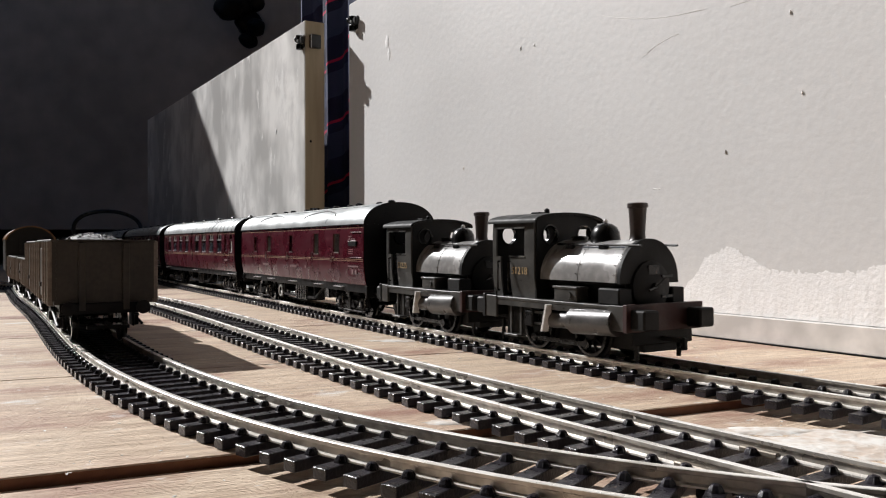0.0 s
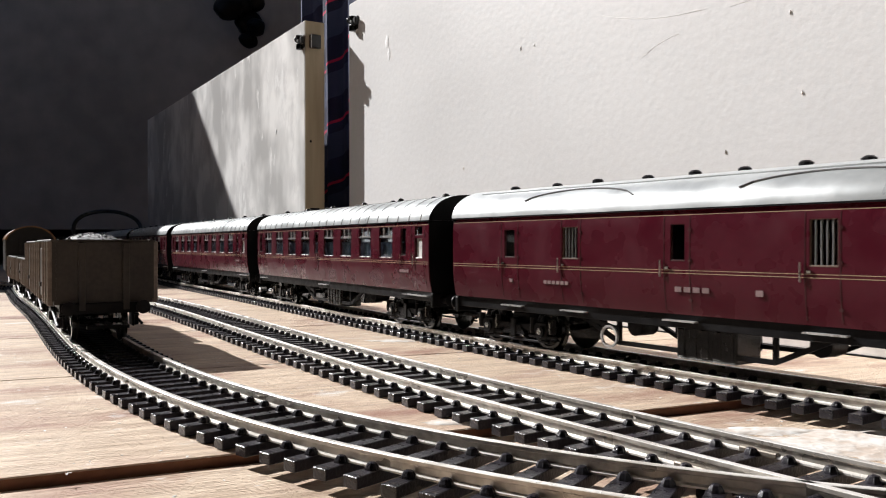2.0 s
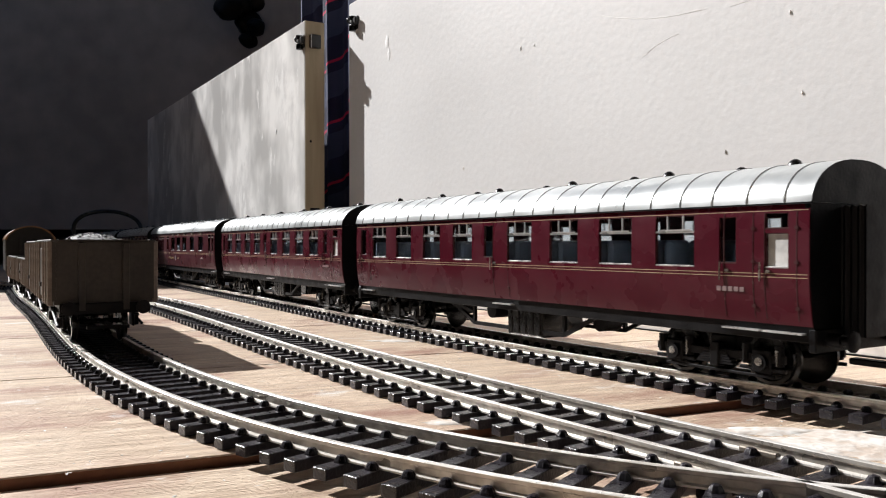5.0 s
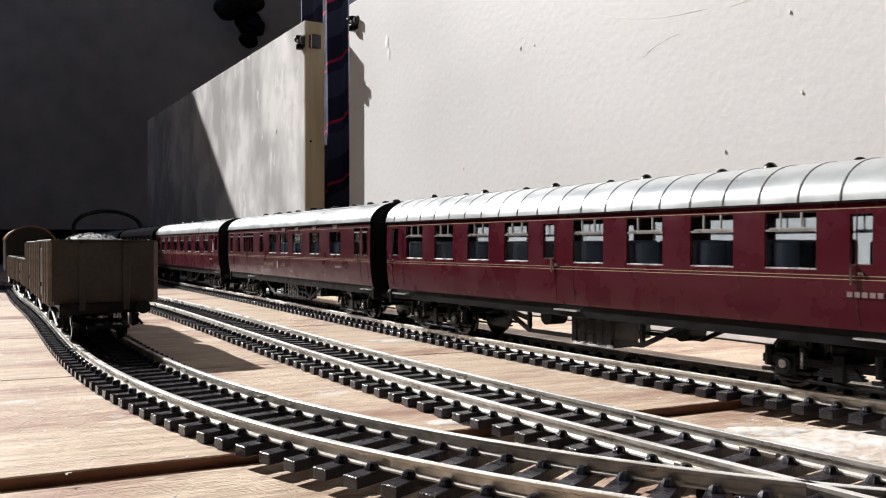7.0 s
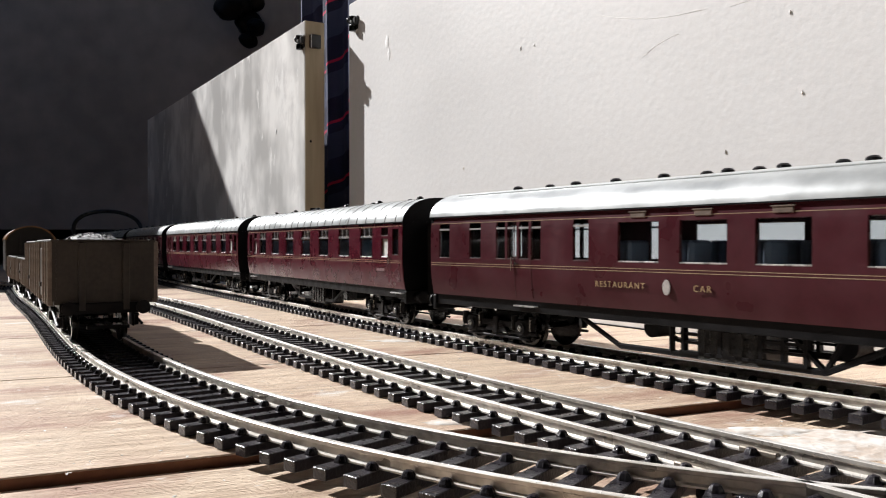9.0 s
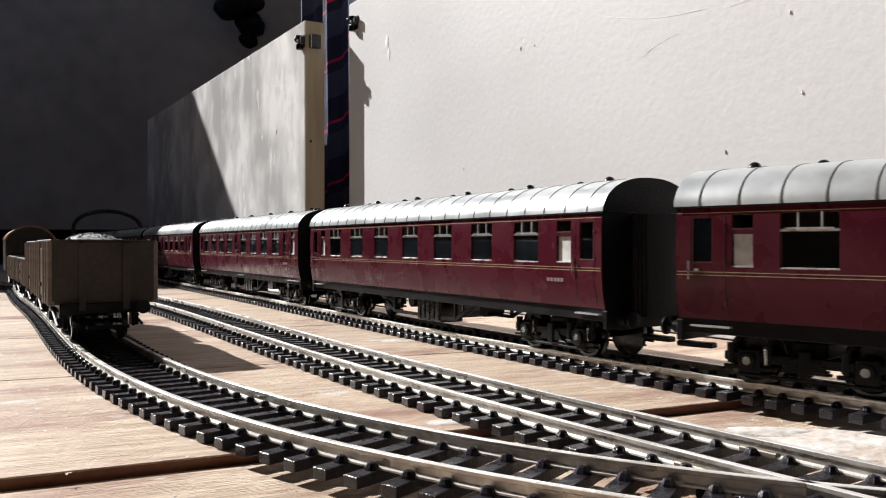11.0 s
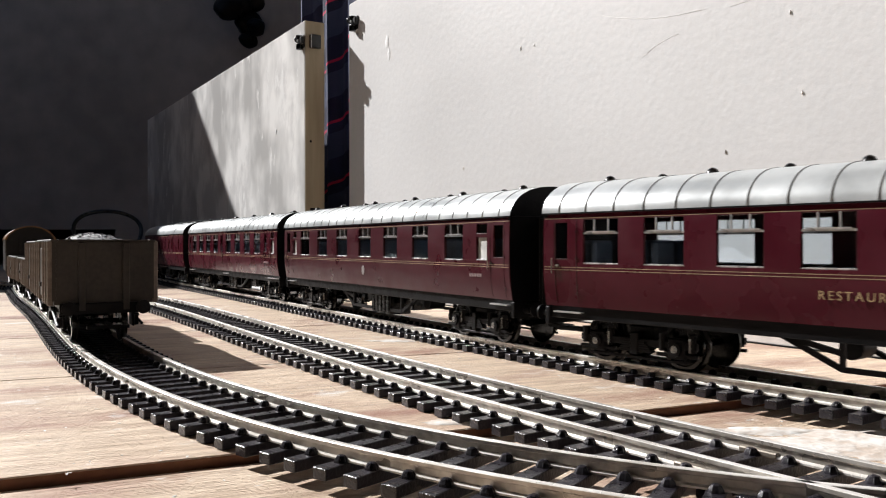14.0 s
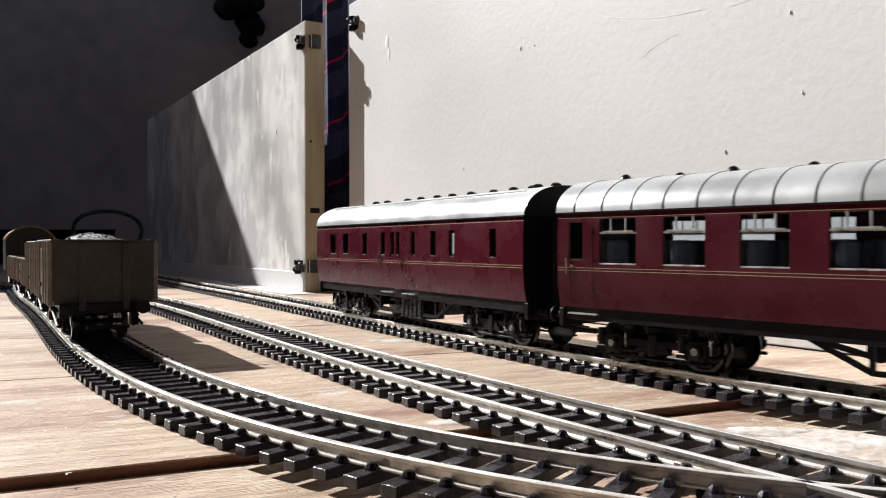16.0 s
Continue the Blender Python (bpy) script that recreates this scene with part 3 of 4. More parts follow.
def side_mesh(x0, x1, zs, holes, half, thick=0.9):
    """A side sheet with real openings; it leans in slightly towards the sole."""
    xs = sorted({x0, x1, *[v for h in holes for v in h[:2]]})
    zs = sorted({*zs, *[v for h in holes for v in h[2:4]]})
    solid = {}
    for i in range(len(xs) - 1):
        for k in range(len(zs) - 1):
            cx, cz = (xs[i] + xs[i + 1]) / 2, (zs[k] + zs[k + 1]) / 2
            solid[i, k] = not any(h[0] < cx < h[1] and h[2] < cz < h[3] for h in holes)
    bm = bmesh.new()
    vs = {}

    def v(i, k, o):
        if (i, k, o) not in vs:
            z = zs[k]
            y = side_y(z, half)
            vs[i, k, o] = bm.verts.new((xs[i], -(y - o * thick), z))
        return vs[i, k, o]

    for (i, k), s in solid.items():
        if not s:
            continue
        for o in (0, 1):
            bm.faces.new((v(i, k, o), v(i + 1, k, o), v(i + 1, k + 1, o), v(i, k + 1, o)))
        for di, dk, p, q in ((-1, 0, (i, k), (i, k + 1)), (1, 0, (i + 1, k), (i + 1, k + 1)), (0, -1, (i, k), (i + 1, k)), (0, 1, (i, k + 1), (i + 1, k + 1))):
            if not solid.get((i + di, k + dk), False):
                bm.faces.new((v(*p, 0), v(*q, 0), v(*q, 1), v(*p, 1)))
    return bm


def roof_outline(half, z0, z1, n=14, power=2.35):
    pts = []
    for i in range(n + 1):
        a = math.pi * i / n
        c, s = math.cos(a), math.sin(a)
        pts.append((half * math.copysign(abs(c) ** (2 / power), c), z0 + (z1 - z0) * abs(s) ** (2 / power * 1.25)))
    return pts


def lettering(text, size, mat, parent, x, z, half, name="lettering", spacing=1.0):
    """Raised letters on the side facing the siding."""
    cu = bpy.data.curves.new("letters", "FONT")
    cu.body, cu.size, cu.extrude, cu.align_x, cu.align_y = text, size * MM, 0.00006, "CENTER", "CENTER"
    cu.space_character = spacing
    src = new("letters_curve", cu)
    me = bpy.data.meshes.new_from_object(src.evaluated_get(bpy.context.evaluated_depsgraph_get()))
    bpy.data.objects.remove(src)
    me.materials.append(mat)
    ob = new(name, me)
    ob.parent = parent
    ob.matrix_basis = at(x, -half - 0.09, z, rx=90)
    return ob


FRAMES = {}


def window(t, x0, x1, z0, z1, half, side, style):
    """A glazed opening: bright frame and pane; some have sliding toplights or bars."""
    w, h = x1 - x0, z1 - z0
    key = (round(w, 1), round(h, 1), style)
    if key not in FRAMES:
        dull = style in ("barred", "plain_dark", "door", "light")
        rim = M_PARTITION if style == "barred" else M_FRAME
        # sill and toplight glints are put into the bright silver colour
        bright = rim if dull else M_TRIM
        e = 0.24
        bm = bx(-w / 2, w / 2, -0.15, 0.35, h / 2 - e * 0.8, h / 2)
        for s in (-1, 1):
            box(bm, s * (w / 2 - e / 2) - e / 2, s * (w / 2 - e / 2) + e / 2, -0.15, 0.35, -h / 2, h / 2)
        pieces = [("window", bm, rim), ("sill", bx(-w / 2, w / 2, -0.35, 0.35, -h / 2, -h / 2 + 0.42, 0.06), bright)]
        if style == "slide":
            zt = h / 2 - h * 0.32
            bm = bx(-w / 2, w / 2, -0.3, 0.3, zt - 0.26, zt + 0.26)
            box(bm, -w * 0.40, w * 0.40, -0.45, -0.1, zt + 0.2, zt + 0.62)
            for s in (-0.2, 0.2):
                box(bm, s * w - 0.16, s * w + 0.16, -0.2, 0.3, zt, h / 2)
            pieces.append(("sliding_toplight", bm, bright))
        if style == "light":
            zt = h / 2 - h * 0.17
            pieces.append(("toplight_rail", bx(-w / 2, w / 2, -0.3, 0.3, zt - 0.3, zt + 0.3), M_TRIM))
        if style == "barred":
            for s in (-0.3, -0.1, 0.1, 0.3):
                pieces.append(("bar", cyl(bmesh.new(), (s * w, 0.1, -h / 2), (s * w, 0.1, h / 2), 0.22, n=6), M_ROOFRIB))
        pieces.append(("pane", bx(-w / 2 + 0.1, w / 2 - 0.1, 0.36, 0.62, -h / 2 + 0.1, h / 2 - 0.1), M_FROST if style == "frost" else M_GLASS))
        FRAMES[key] = [(n_, part(n_, b_, m_)) for n_, b_, m_ in pieces]
        TEMPLATES.extend(ob for n_, ob in FRAMES[key])
    (_, rim), *rest = FRAMES[key]
    ob = share("window", rim.data, t, at((x0 + x1) / 2, side * (half - 0.42), (z0 + z1) / 2, rz=0 if side < 0 else 180))
    for name, piece in rest:
        pn = share(name, piece.data, ob, Matrix())
        pn.visible_shadow = name != "pane" or style == "frost"
    return ob


def ventilator_mesh(kind):
    bm = bmesh.new()
    if kind == "shell":
        lathe(bm, [(1.9, 0), (1.9, 0.6), (1.2, 1.7), (0.5, 2.1)], n=10)
    else:
        lathe(bm, [(1.2, -1.0), (1.2, 0.5), (1.7, 0.6), (1.75, 1.5), (1.1, 2.0), (0.4, 2.1)], n=10)
    ob = part("ventilator", bm, M_BLACK if kind != "shell" else M_SATIN, None, "", True)
    TEMPLATES.append(ob)
    return ob


VENTS = {k: ventilator_mesh(k) for k in ("shell", "mushroom")}


def coach(name, label, L, holes, doors, paint, roof_kind, gutter=41.8, peak=51.7, half=17.4, seats="open", vents=(), truss=False, group="coaches of the train", base=None, strips=()):
    """holes: (from the front, to, z0, z1, style) on the side facing the siding; mirrored on the other side."""
    t = thing(name, label, "railway coach", group)
    f = L / 2
    hs = [(f - b, f - a, z0, z1) for a, b, z0, z1, st in holes]
    zs = (15.2, 17.5, 20, 22.5, 25, 30, 36, 38.5, 40, gutter)
    sheet = part("side", side_mesh(-f, f, zs, hs, half), paint, t, "", True)
    other = share("side", sheet.data, t, Matrix.Diagonal((1, -1, 1, 1)))
    for a, b, z0, z1, st in holes:
        for e in (-1, 1):
            window(t, f - b, f - a, z0, z1, half, e, st)
    for e in (-1, 1):
        part("end", prism(bmesh.new(), [(-half + 0.25, 30), (-half + 0.35, 25), (-half + 0.9, 19), (-half + 1.9, 13), (half - 1.9, 13), (half - 0.9, 19), (half - 0.35, 25), (half - 0.25, 30)] + roof_outline(half - 0.3, gutter - 0.2, peak - 0.4), e * (f + 0.1), e * (f - 1.2)), M_BLACK, t)
        bm = bmesh.new()
        rings = []
        for k in range(9):
            w, h = 6.4 - 0.5 * (k % 2), 41.5 - 0.5 * (k % 2)
            rings.append([bm.verts.new((e * (f - 0.4 + k * 0.8), y, z)) for y, z in ((-w, 13), (w, 13), (w, h), (-w, h))])
        for p, q in zip(rings, rings[1:]):
            for k in range(4):
                bm.faces.new((p[k], p[(k + 1) % 4], q[(k + 1) % 4], q[k]))
        bm.faces.new(rings[0])
        bm.faces.new(rings[-1])
        part("gangway", bm, M_BLACK, t)
    # roof with gutters, ribs and ventilators
    bm = prism(bmesh.new(), roof_outline(half + 0.12, gutter, peak, 22), -f - 0.6, f + 0.6)
    for face in bm.faces:
        if len(face.verts) > 4:
            face.material_index = 1
    part("roof", bm, (M_ROOF, M_BLACK), t, "pale grey curved roof", True)
    for e in (-1, 1):
        part("gutter", bx(-f - 0.6, f + 0.6, e * (half - 0.1) - 0.3, e * (half - 0.1) + 0.3, gutter - 0.25, gutter + 0.15), M_BLACK, t)
    if roof_kind == "ribbed":
        arc = roof_outline(half + 0.28, gutter + 0.06, peak + 0.11, 22)
        n = int(L / 9.6)
        first = part("roof_rib", prism(bmesh.new(), arc, -0.13, 0.13), M_ROOFRIB, t)
        first.matrix_basis = at(-f + 6, 0, 0)
        for i in range(1, n):
            share("roof_rib", first.data, t, at(-f + 6 + i * (L - 12) / (n - 1), 0, 0))
    else:
        for e in (-1, 1):
            cyl_m = bmesh.new()
            pts = roof_outline(half + 0.35, gutter, peak, 22)
            y, z = pts[7 if e > 0 else 15]
            part("rain_strip", cyl(cyl_m, (-f + 8, y, z), (f - 8, y, z), 0.3, n=6), M_ROOF, t)
    for x in strips:
        pts = roof_outline(half + 0.35, gutter, peak, 44)
        for e in (-1, 1):
            bm = bmesh.new()
            low, high = (7, 12) if e > 0 else (37, 32)
            line = []
            for k in range(17):
                a = k / 16
                i = low + (high - low) * math.sin(math.pi * a) ** 0.6
                p0, p1, fr = pts[int(i)], pts[min(int(i) + 1, 44)], i - int(i)
                line.append((f - x + 22 * (2 * a - 1), p0[0] + (p1[0] - p0[0]) * fr, p0[1] + (p1[1] - p0[1]) * fr + 0.1))
            for p0, p1 in zip(line, line[1:]):
                cyl(bm, p0, p1, 0.22, n=6)
            part("rain_strip", bm, M_ROOFRIB, t)
    for x, y in vents:
        zt = peak - 0.75 - (abs(y) / half) ** 2.2 * (peak - gutter) * 0.75
        share("ventilator", VENTS["shell" if roof_kind == "ribbed" else "mushroom"].data, t, at(f - x, y, zt))
    # lining, doors, handles
    for e in (-1, 1):
        y = e * (half - 0.02)
        part("lining", box(bx(-f + 0.3, f - 0.3, y - 0.07, y + 0.07, 25.55, 25.73), -f + 0.3, f - 0.3, y - 0.07, y + 0.07, 26.3, 26.48), M_CREAM, t, "thin cream waist lines")
        yc = e * (half - 0.3)
        part("lining", bx(-f + 0.3, f - 0.3, yc - 0.1, yc + 0.1, 40.2, 40.38), M_CREAM, t)
        for x in doors:
            d = bmesh.new()
            for q in (x - 4.0, x + 4.0):
                levels = (16.2, 18, 20, 22, 24, 27, 36, 38, 40)
                ring = [[d.verts.new((f - q + dx, e * (side_y(zz, half) + dy), zz)) for dx, dy in ((-0.11, -0.2), (-0.11, 0.07), (0.11, 0.07), (0.11, -0.2))] for zz in levels]
                for r0, r1 in zip(ring, ring[1:]):
                    for k in range(4):
                        d.faces.new((r0[k], r0[(k + 1) % 4], r1[(k + 1) % 4], r1[k]))
            for zz in (19, 29, 36.5):
                yy = e * side_y(zz, half)
                box(d, f - x + 3.6, f - x + 4.5, yy - 0.25, yy + 0.25, zz - 0.35, zz + 0.35)
            part("door_seam", d, M_FRAME, t)
            h = bmesh.new()
            box(h, f - x - 3.4, f - x - 2.4, y - 0.5, y + 0.5, 26.6, 27.2)
            cyl(h, (f - x - 4.9, y + e * 0.5, 24.6), (f - x - 4.9, y + e * 0.5, 29), 0.25, n=6)
            part("door_handle", h, M_STEEL, t)
            # silver colour stands for the sunlit top of the step board
            part("step_board", bx(f - x - 5, f - x + 5, e * 15.6 - 1.3, e * 15.6 + 1.3, 13.3, 13.7), M_TRIM, t)
    # inside
    part("floor", bx(-f + 1, f - 1, -half + 1.4, half - 1.4, 15.4, 16.4), M_PARTITION, t)
    if seats == "open":
        sm = box(box(box(bx(-5.5, -1.0, -14.6, -3, 16.4, 24, 0.5), 1.0, 5.5, -14.6, -3, 16.4, 24, 0.5), -2.5, -0.3, -14.4, -6, 16.4, 34, 0.8), 0.3, 2.5, -14.4, -6, 16.4, 34, 0.8)
        ref = part("seat", sm, M_SEAT)
        TEMPLATES.append(ref)
        for a, b, z0, z1, st in holes:
            if st in ("slide", "big"):
                for e in (1, -1):
                    for q in (a - 0.6, b + 0.6):
                        share("seat", ref.data, t, at(f - q, 0, 0, rz=0 if e > 0 else 180))
    elif seats == "corridor":
        part("partition", bx(-f + 12, f - 12, 3.5, 4.3, 16.4, 41), M_PARTITION, t)
        ref = part("partition", bx(-0.5, 0.5, -15.5, 3.4, 16.4, 41), M_PARTITION, None)
        TEMPLATES.append(ref)
        rs = part("seat", box(bx(-5.5, 5.5, -14.8, 3, 16.4, 22.5, 0.5), -1.4, 1.4, -14.8, 3, 22, 35, 0.6), M_SEAT)
        TEMPLATES.append(rs)
        for a, b, z0, z1, st in holes:
            if st == "slide":
                share("partition", ref.data, t, at(f - a + 5.5, 0, 0))
                share("seat", rs.data, t, at(f - a + 5.5, 0, 0))
    elif seats == "van":
        part("partition", bx(-f + 60, -f + 61, -15.5, 15.5, 16.4, 41), M_PARTITION, t)
    # underframe
    for e in (-1, 1):
        part("solebar", bx(-f + 0.5, f - 0.5, e * 14.6 - 0.7, e * 14.6 + 0.7, 11.6, 15.3, 0.2), M_BLACK, t)
    part("underframe", bx(-f + 0.5, f - 0.5, -13.6, 13.6, 12.6, 15.3), M_BLACK, t)
    for e in (-1, 1):
        part("headstock", bx(e * (f - 0.2) - 0.9, e * (f - 0.2) + 0.9, -16, 16, 9.6, 14.8, 0.3), M_BLACK, t)
        for y in (-11.3, 11.3):
            share("buffer", BUFFER.data, t, at(e * (f + 0.6), y, 12.4, rz=0 if e > 0 else 180))
        part("coupling", bx(e * (f + 4) - 5, e * (f + 4) + 5, -1.6, 1.6, 6.2, 7.6, 0.3), M_BLACK, t)
    base = base or 0.735 * L
    for e in (-1, 1):
        bogie(t, e * base / 2)
    for e in (-1, 1):
        bm = bmesh.new()
        y = e * 12.5
        if truss:
            for p, q in (((-46, 12), (-30, 4.5)), ((-30, 4.5), (30, 4.5)), ((30, 4.5), (46, 12)), ((-12, 4.5), (-12, 12)), ((12, 4.5), (12, 12)), ((30, 4.5), (22, 12)), ((30, 4.5), (34, 12))):
                cyl(bm, (p[0], y, p[1]), (q[0], y, q[1]), 0.8, n=6)
            part("truss", bm, M_BLACK, t)
            bm = bmesh.new()
            box(bm, -9, 26, y - 1, y + 1, 4.8, 5.6)
            for k in range(7):
                box(bm, -8.6 + k * 5.6, -7.6 + k * 5.6, y - 0.9, y + 0.9, 5, 11.8)
            for zz in (7.4, 9.6):
                box(bm, -9, 26, y - 0.7, y + 0.7, zz, zz + 0.7)
            part("battery_cage", bm, M_BLACK, t)
        else:
            for p, q in (((-38, 12), (-24, 5.5)), ((-24, 5.5), (24, 5.5)), ((24, 5.5), (38, 12)), ((-24, 5.5), (-24, 12)), ((24, 5.5), (24, 12)), ((-24, 9), (-38, 12))):
                box(bm, -0.5, 0.5, -0.6, 0.6, 0, (Vector(q) - Vector(p)).length, m=Matrix.Translation((p[0], y, p[1])) @ Vector((q[0] - p[0], 0, q[1] - p[1])).to_track_quat("Z", "Y").to_matrix().to_4x4())
            part("truss", bm, M_BLACK, t)
    bm = bx(-4, 14, -13.2, -3, 3.6, 12.2, 0.5)
    for k in range(5):
        box(bm, -3.4 + k * 3.6, -1.2 + k * 3.6, -13.5, -12.8, 4.3, 11.4, 0.2)
    part("battery_box", bm, M_SATIN, t)
    part("battery_box", bx(-14, 4, 3, 13, 4.0, 12.2, 0.5), M_SATIN, t)
    for x in (-26, 30):
        part("vacuum_cylinder", cyl(bmesh.new(), (x, -4, 9.4), (x, 3, 9.4), 2.8, n=18), M_BLACK, t, "", True)
    TRAIN.append((t, 0.0, base))
    return t


S_, F_ = "slide", "frost"
TOP = (27.4, 40.0)             # foot and head of the large windows


def lavatory(a, b):
    """A frosted pane with a small dark toplight over it."""
    return [(a, b, 27.6, 35.4, F_), (a, b, 36.2, 39.8, "plain_dark")]


CORRIDOR = [(3.5, 9.2, 28.4, 39.2, "door")] + lavatory(13, 19.6) + [(a, a + 12.8, *TOP, S_) for a in (28.4, 53.6, 79.4, 104.6, 130.2, 154.8, 178.8)] + lavatory(197.6, 202.8) + [(207.6, 213, 28.4, 39.2, "door")]
OPEN = lavatory(5, 10.8) + [(18.6, 23.4, 28.4, 39.2, "door")] + [(a, a + 12.6, *TOP, S_) for a in (30.8, 51.8, 73.2, 94.6)] + [(115.2, 120.2, 28.4, 39.2, "door")] + [(a, a + 12.2, *TOP, S_) for a in (127.4, 148.2, 169.4, 189.8)] + [(207.8, 213, 28.4, 39.2, "door")]
DINER = [(3.1, 8.1, 28, 40.4, "light"), (10.8, 17.6, 28, 40.4, "light")] + [(a, a + 14.0, 28, 39, "big") for a in (33, 60.5, 86.5, 108, 128.6)] + [(153.6, 159.8, 28, 40.4, "light")] + [(a, a + 4.6, 28, 40.2, "light") for a in (173.6, 179.2, 184.8, 190.4)] + [(203, 209.2, 28, 40.2, "light"), (220.6, 226.8, 28, 40.2, "light")]
GUARD = [(27.5, 35, 28.8, 38, "barred"), (55, 61.5, 28, 38.4, "barred"), (94.5, 99, 28.6, 38, "door"), (132, 138.5, 28.6, 38, "barred"), (160, 165, 28.6, 37.6, "door")]
BRAKE = [(a, b, 28.4, 38, "plain_dark") for a, b in ((15, 19), (41.4, 45.3), (54.7, 59), (71, 75), (83.8, 87), (88.6, 92), (97.1, 101.4), (114.8, 119.5), (134.8, 141), (149.3, 156))]
SHELLS = [(x, y) for x, y in ((14, -2), (33, 3), (52, -3), (70, 2), (93, -2), (112, 3), (131, -3), (152, 2), (171, -2), (190, 3), (204, -3))]
MUSHROOMS = [(10, 0), (24, 1.5), (38, 0), (60, 1), (82, 0), (90, 2), (104, 0), (112, 2), (120, 0), (128, 2), (141, 0), (160, 1), (176, 0), (190, 2), (204, 0)]
BRAKE_VENTS = [(6, 0), (9, 3), (13, -2), (20, 1), (30, 0), (44, 1), (58, 0), (61, 3), (72, 0), (84, 0), (88, 3), (98, 0), (112, 1), (130, 0), (142, 0)]

LOCO_AT = (-121.8, -42.5)
VAN_L, COACH_L, DINER_L, BRAKE_L = 193.0, 217.0, 232.0, 173.0
van = coach("luggage_van", "maroon luggage van with pale grey roof, behind the tank engines", VAN_L, GUARD, (31.5, 58.5, 97, 135, 162.5), M_MAROON, "smooth", seats="van", vents=[(x, y) for x, y in ((8, 0), (25, 2), (40, -2), (58, 1), (72, -1), (90, 1), (104, -1), (122, 1), (140, -1), (160, 1), (180, 0))], base=140, strips=(58, 135))
TRAIN[-1] = (van, 2.3 + VAN_L / 2, 140)
FRONTS = (210.8, 452.1, 688.8, 924.2, 1181.2, 1421.3, 1659.9, 1897.0, 2130.5, 2363.3, 2596.2)
first_open = coach("passenger_coach", "maroon open coach with ribbed silver-grey roof, cream lined", COACH_L, OPEN, (7, 18, 111, 208.5), M_MAROON, "ribbed", seats="open", vents=SHELLS)
first_corr = coach("passenger_coach", "maroon compartment coach with frosted lavatory window, ribbed roof", COACH_L, CORRIDOR, (7, 208.5), M_MAROON, "ribbed", seats="corridor", vents=SHELLS)
diner = coach("restaurant_coach", "brownish maroon restaurant coach with smooth roof and mushroom ventilators", DINER_L, DINER, (7, 182), M_MAROON_OLD, "smooth", gutter=42.6, seats="open", vents=MUSHROOMS, truss=True)
brake = coach("brake_coach", "maroon brake coach with narrow windows at the train's tail", BRAKE_L, BRAKE, (78, 97), M_MAROON, "smooth", gutter=41.8, seats="van", vents=BRAKE_VENTS, base=122)
TRAIN[-4:] = []


def emblem(t, x, half=17.4):
    bm = bmesh.new()
    bmesh.ops.create_cone(bm, cap_ends=True, segments=18, radius1=1.5, radius2=1.5, depth=0.16, matrix=Matrix.Translation((x, -half - 0.02, 21.8)) @ Matrix.Rotation(radians(90), 4, "X") @ Matrix.Diagonal((0.8, 1.35, 1, 1)))
    part("roundel", bm, M_TRIM, t, "pale oval roundel")


def bars(t, rows, half, mat):
    for x, z, w, h, n in rows:
        bm = bmesh.new()
        for k in range(n):
            box(bm, x + k * w / n, x + (k + 0.72) * w / n, -half - 0.08, -half + 0.05, z - h / 2, z + h / 2)
        part("lettering_bar", bm, mat, t)


def number_bar(t, q, L=COACH_L):
    bars(t, [(L / 2 - q, 22.6, 8, 1.1, 5)], 17.36, M_PALE)


kinds = ("open", "open", "open", "diner", "corr", "corr", "open", "diner2", "corr", "open", "brake")
used = {}
for k, front in zip(kinds, FRONTS):
    src = {"o": first_open, "c": first_corr, "d": diner if k == "diner" else first_open, "b": brake}[k[0]]
    if id(src) in used:
        ob = copy_thing(src, Matrix())
    else:
        used[id(src)] = ob = src
    L, base = {"brake": (BRAKE_L, 122), "diner": (DINER_L, 0.735 * DINER_L)}.get(k, (COACH_L, 0.735 * COACH_L))
    TRAIN.append((ob, front + 2.3 + L / 2, base))
    used[k, front] = ob
by_place = [used[k, front] for k, front in zip(kinds, FRONTS)]
for i, ob in enumerate(by_place):
    if kinds[i] in ("open", "corr"):
        number_bar(ob, 24)
d1, d2 = by_place[3], by_place[7]
lettering("RESTAURANT", 2.3, M_LETTER, d1, 116 - 142, 21.8, 17.4, spacing=1.35)
lettering("CAR", 2.3, M_LETTER, d1, 116 - 115, 21.8, 17.4, spacing=1.35)
emblem(d1, 116 - 126)
number_bar(d1, 40, DINER_L)
for a in (33, 60.5, 86.5, 108, 128.6):
    x = DINER_L / 2 - a - 7.0
    bm = bx(x - 2.6, x + 2.6, -17.45, -16.9, 40.0, 41.6, 0.15)
    box(bm, x - 2.9, x + 2.9, -17.6, -16.9, 41.5, 41.8)
    part("frieze_vent", bm, M_PARTITION, d1)
d2["label"] = "maroon open coach lettered as restaurant car, ribbed roof"
lettering("RESTAURANT", 2.75, M_LETTER, d2, 108 - 124.5, 21.8, 17.4, spacing=1.35)
lettering("CAR", 2.75, M_LETTER, d2, 108 - 92, 21.8, 17.4, spacing=1.35)
# the restaurant coach has low seats in its middle bays
low = None
for ob in d2.children:
    if ob.name.startswith("seat") and abs(ob.matrix_basis.translation.x) < 0.066:
        if low is None:
            low = ob.data.copy()
            for v in low.vertices:
                v.co.z = 0.0164 + (v.co.z - 0.0164) * 0.62
        ob.data = low
emblem(by_place[8], 108 - 112)
browner = None
for ob in by_place[8].children:
    if ob.name.startswith("side"):
        if browner is None:
            browner = ob.data.copy()
            browner.materials[0] = M_MAROON_OLD
        ob.data = browner
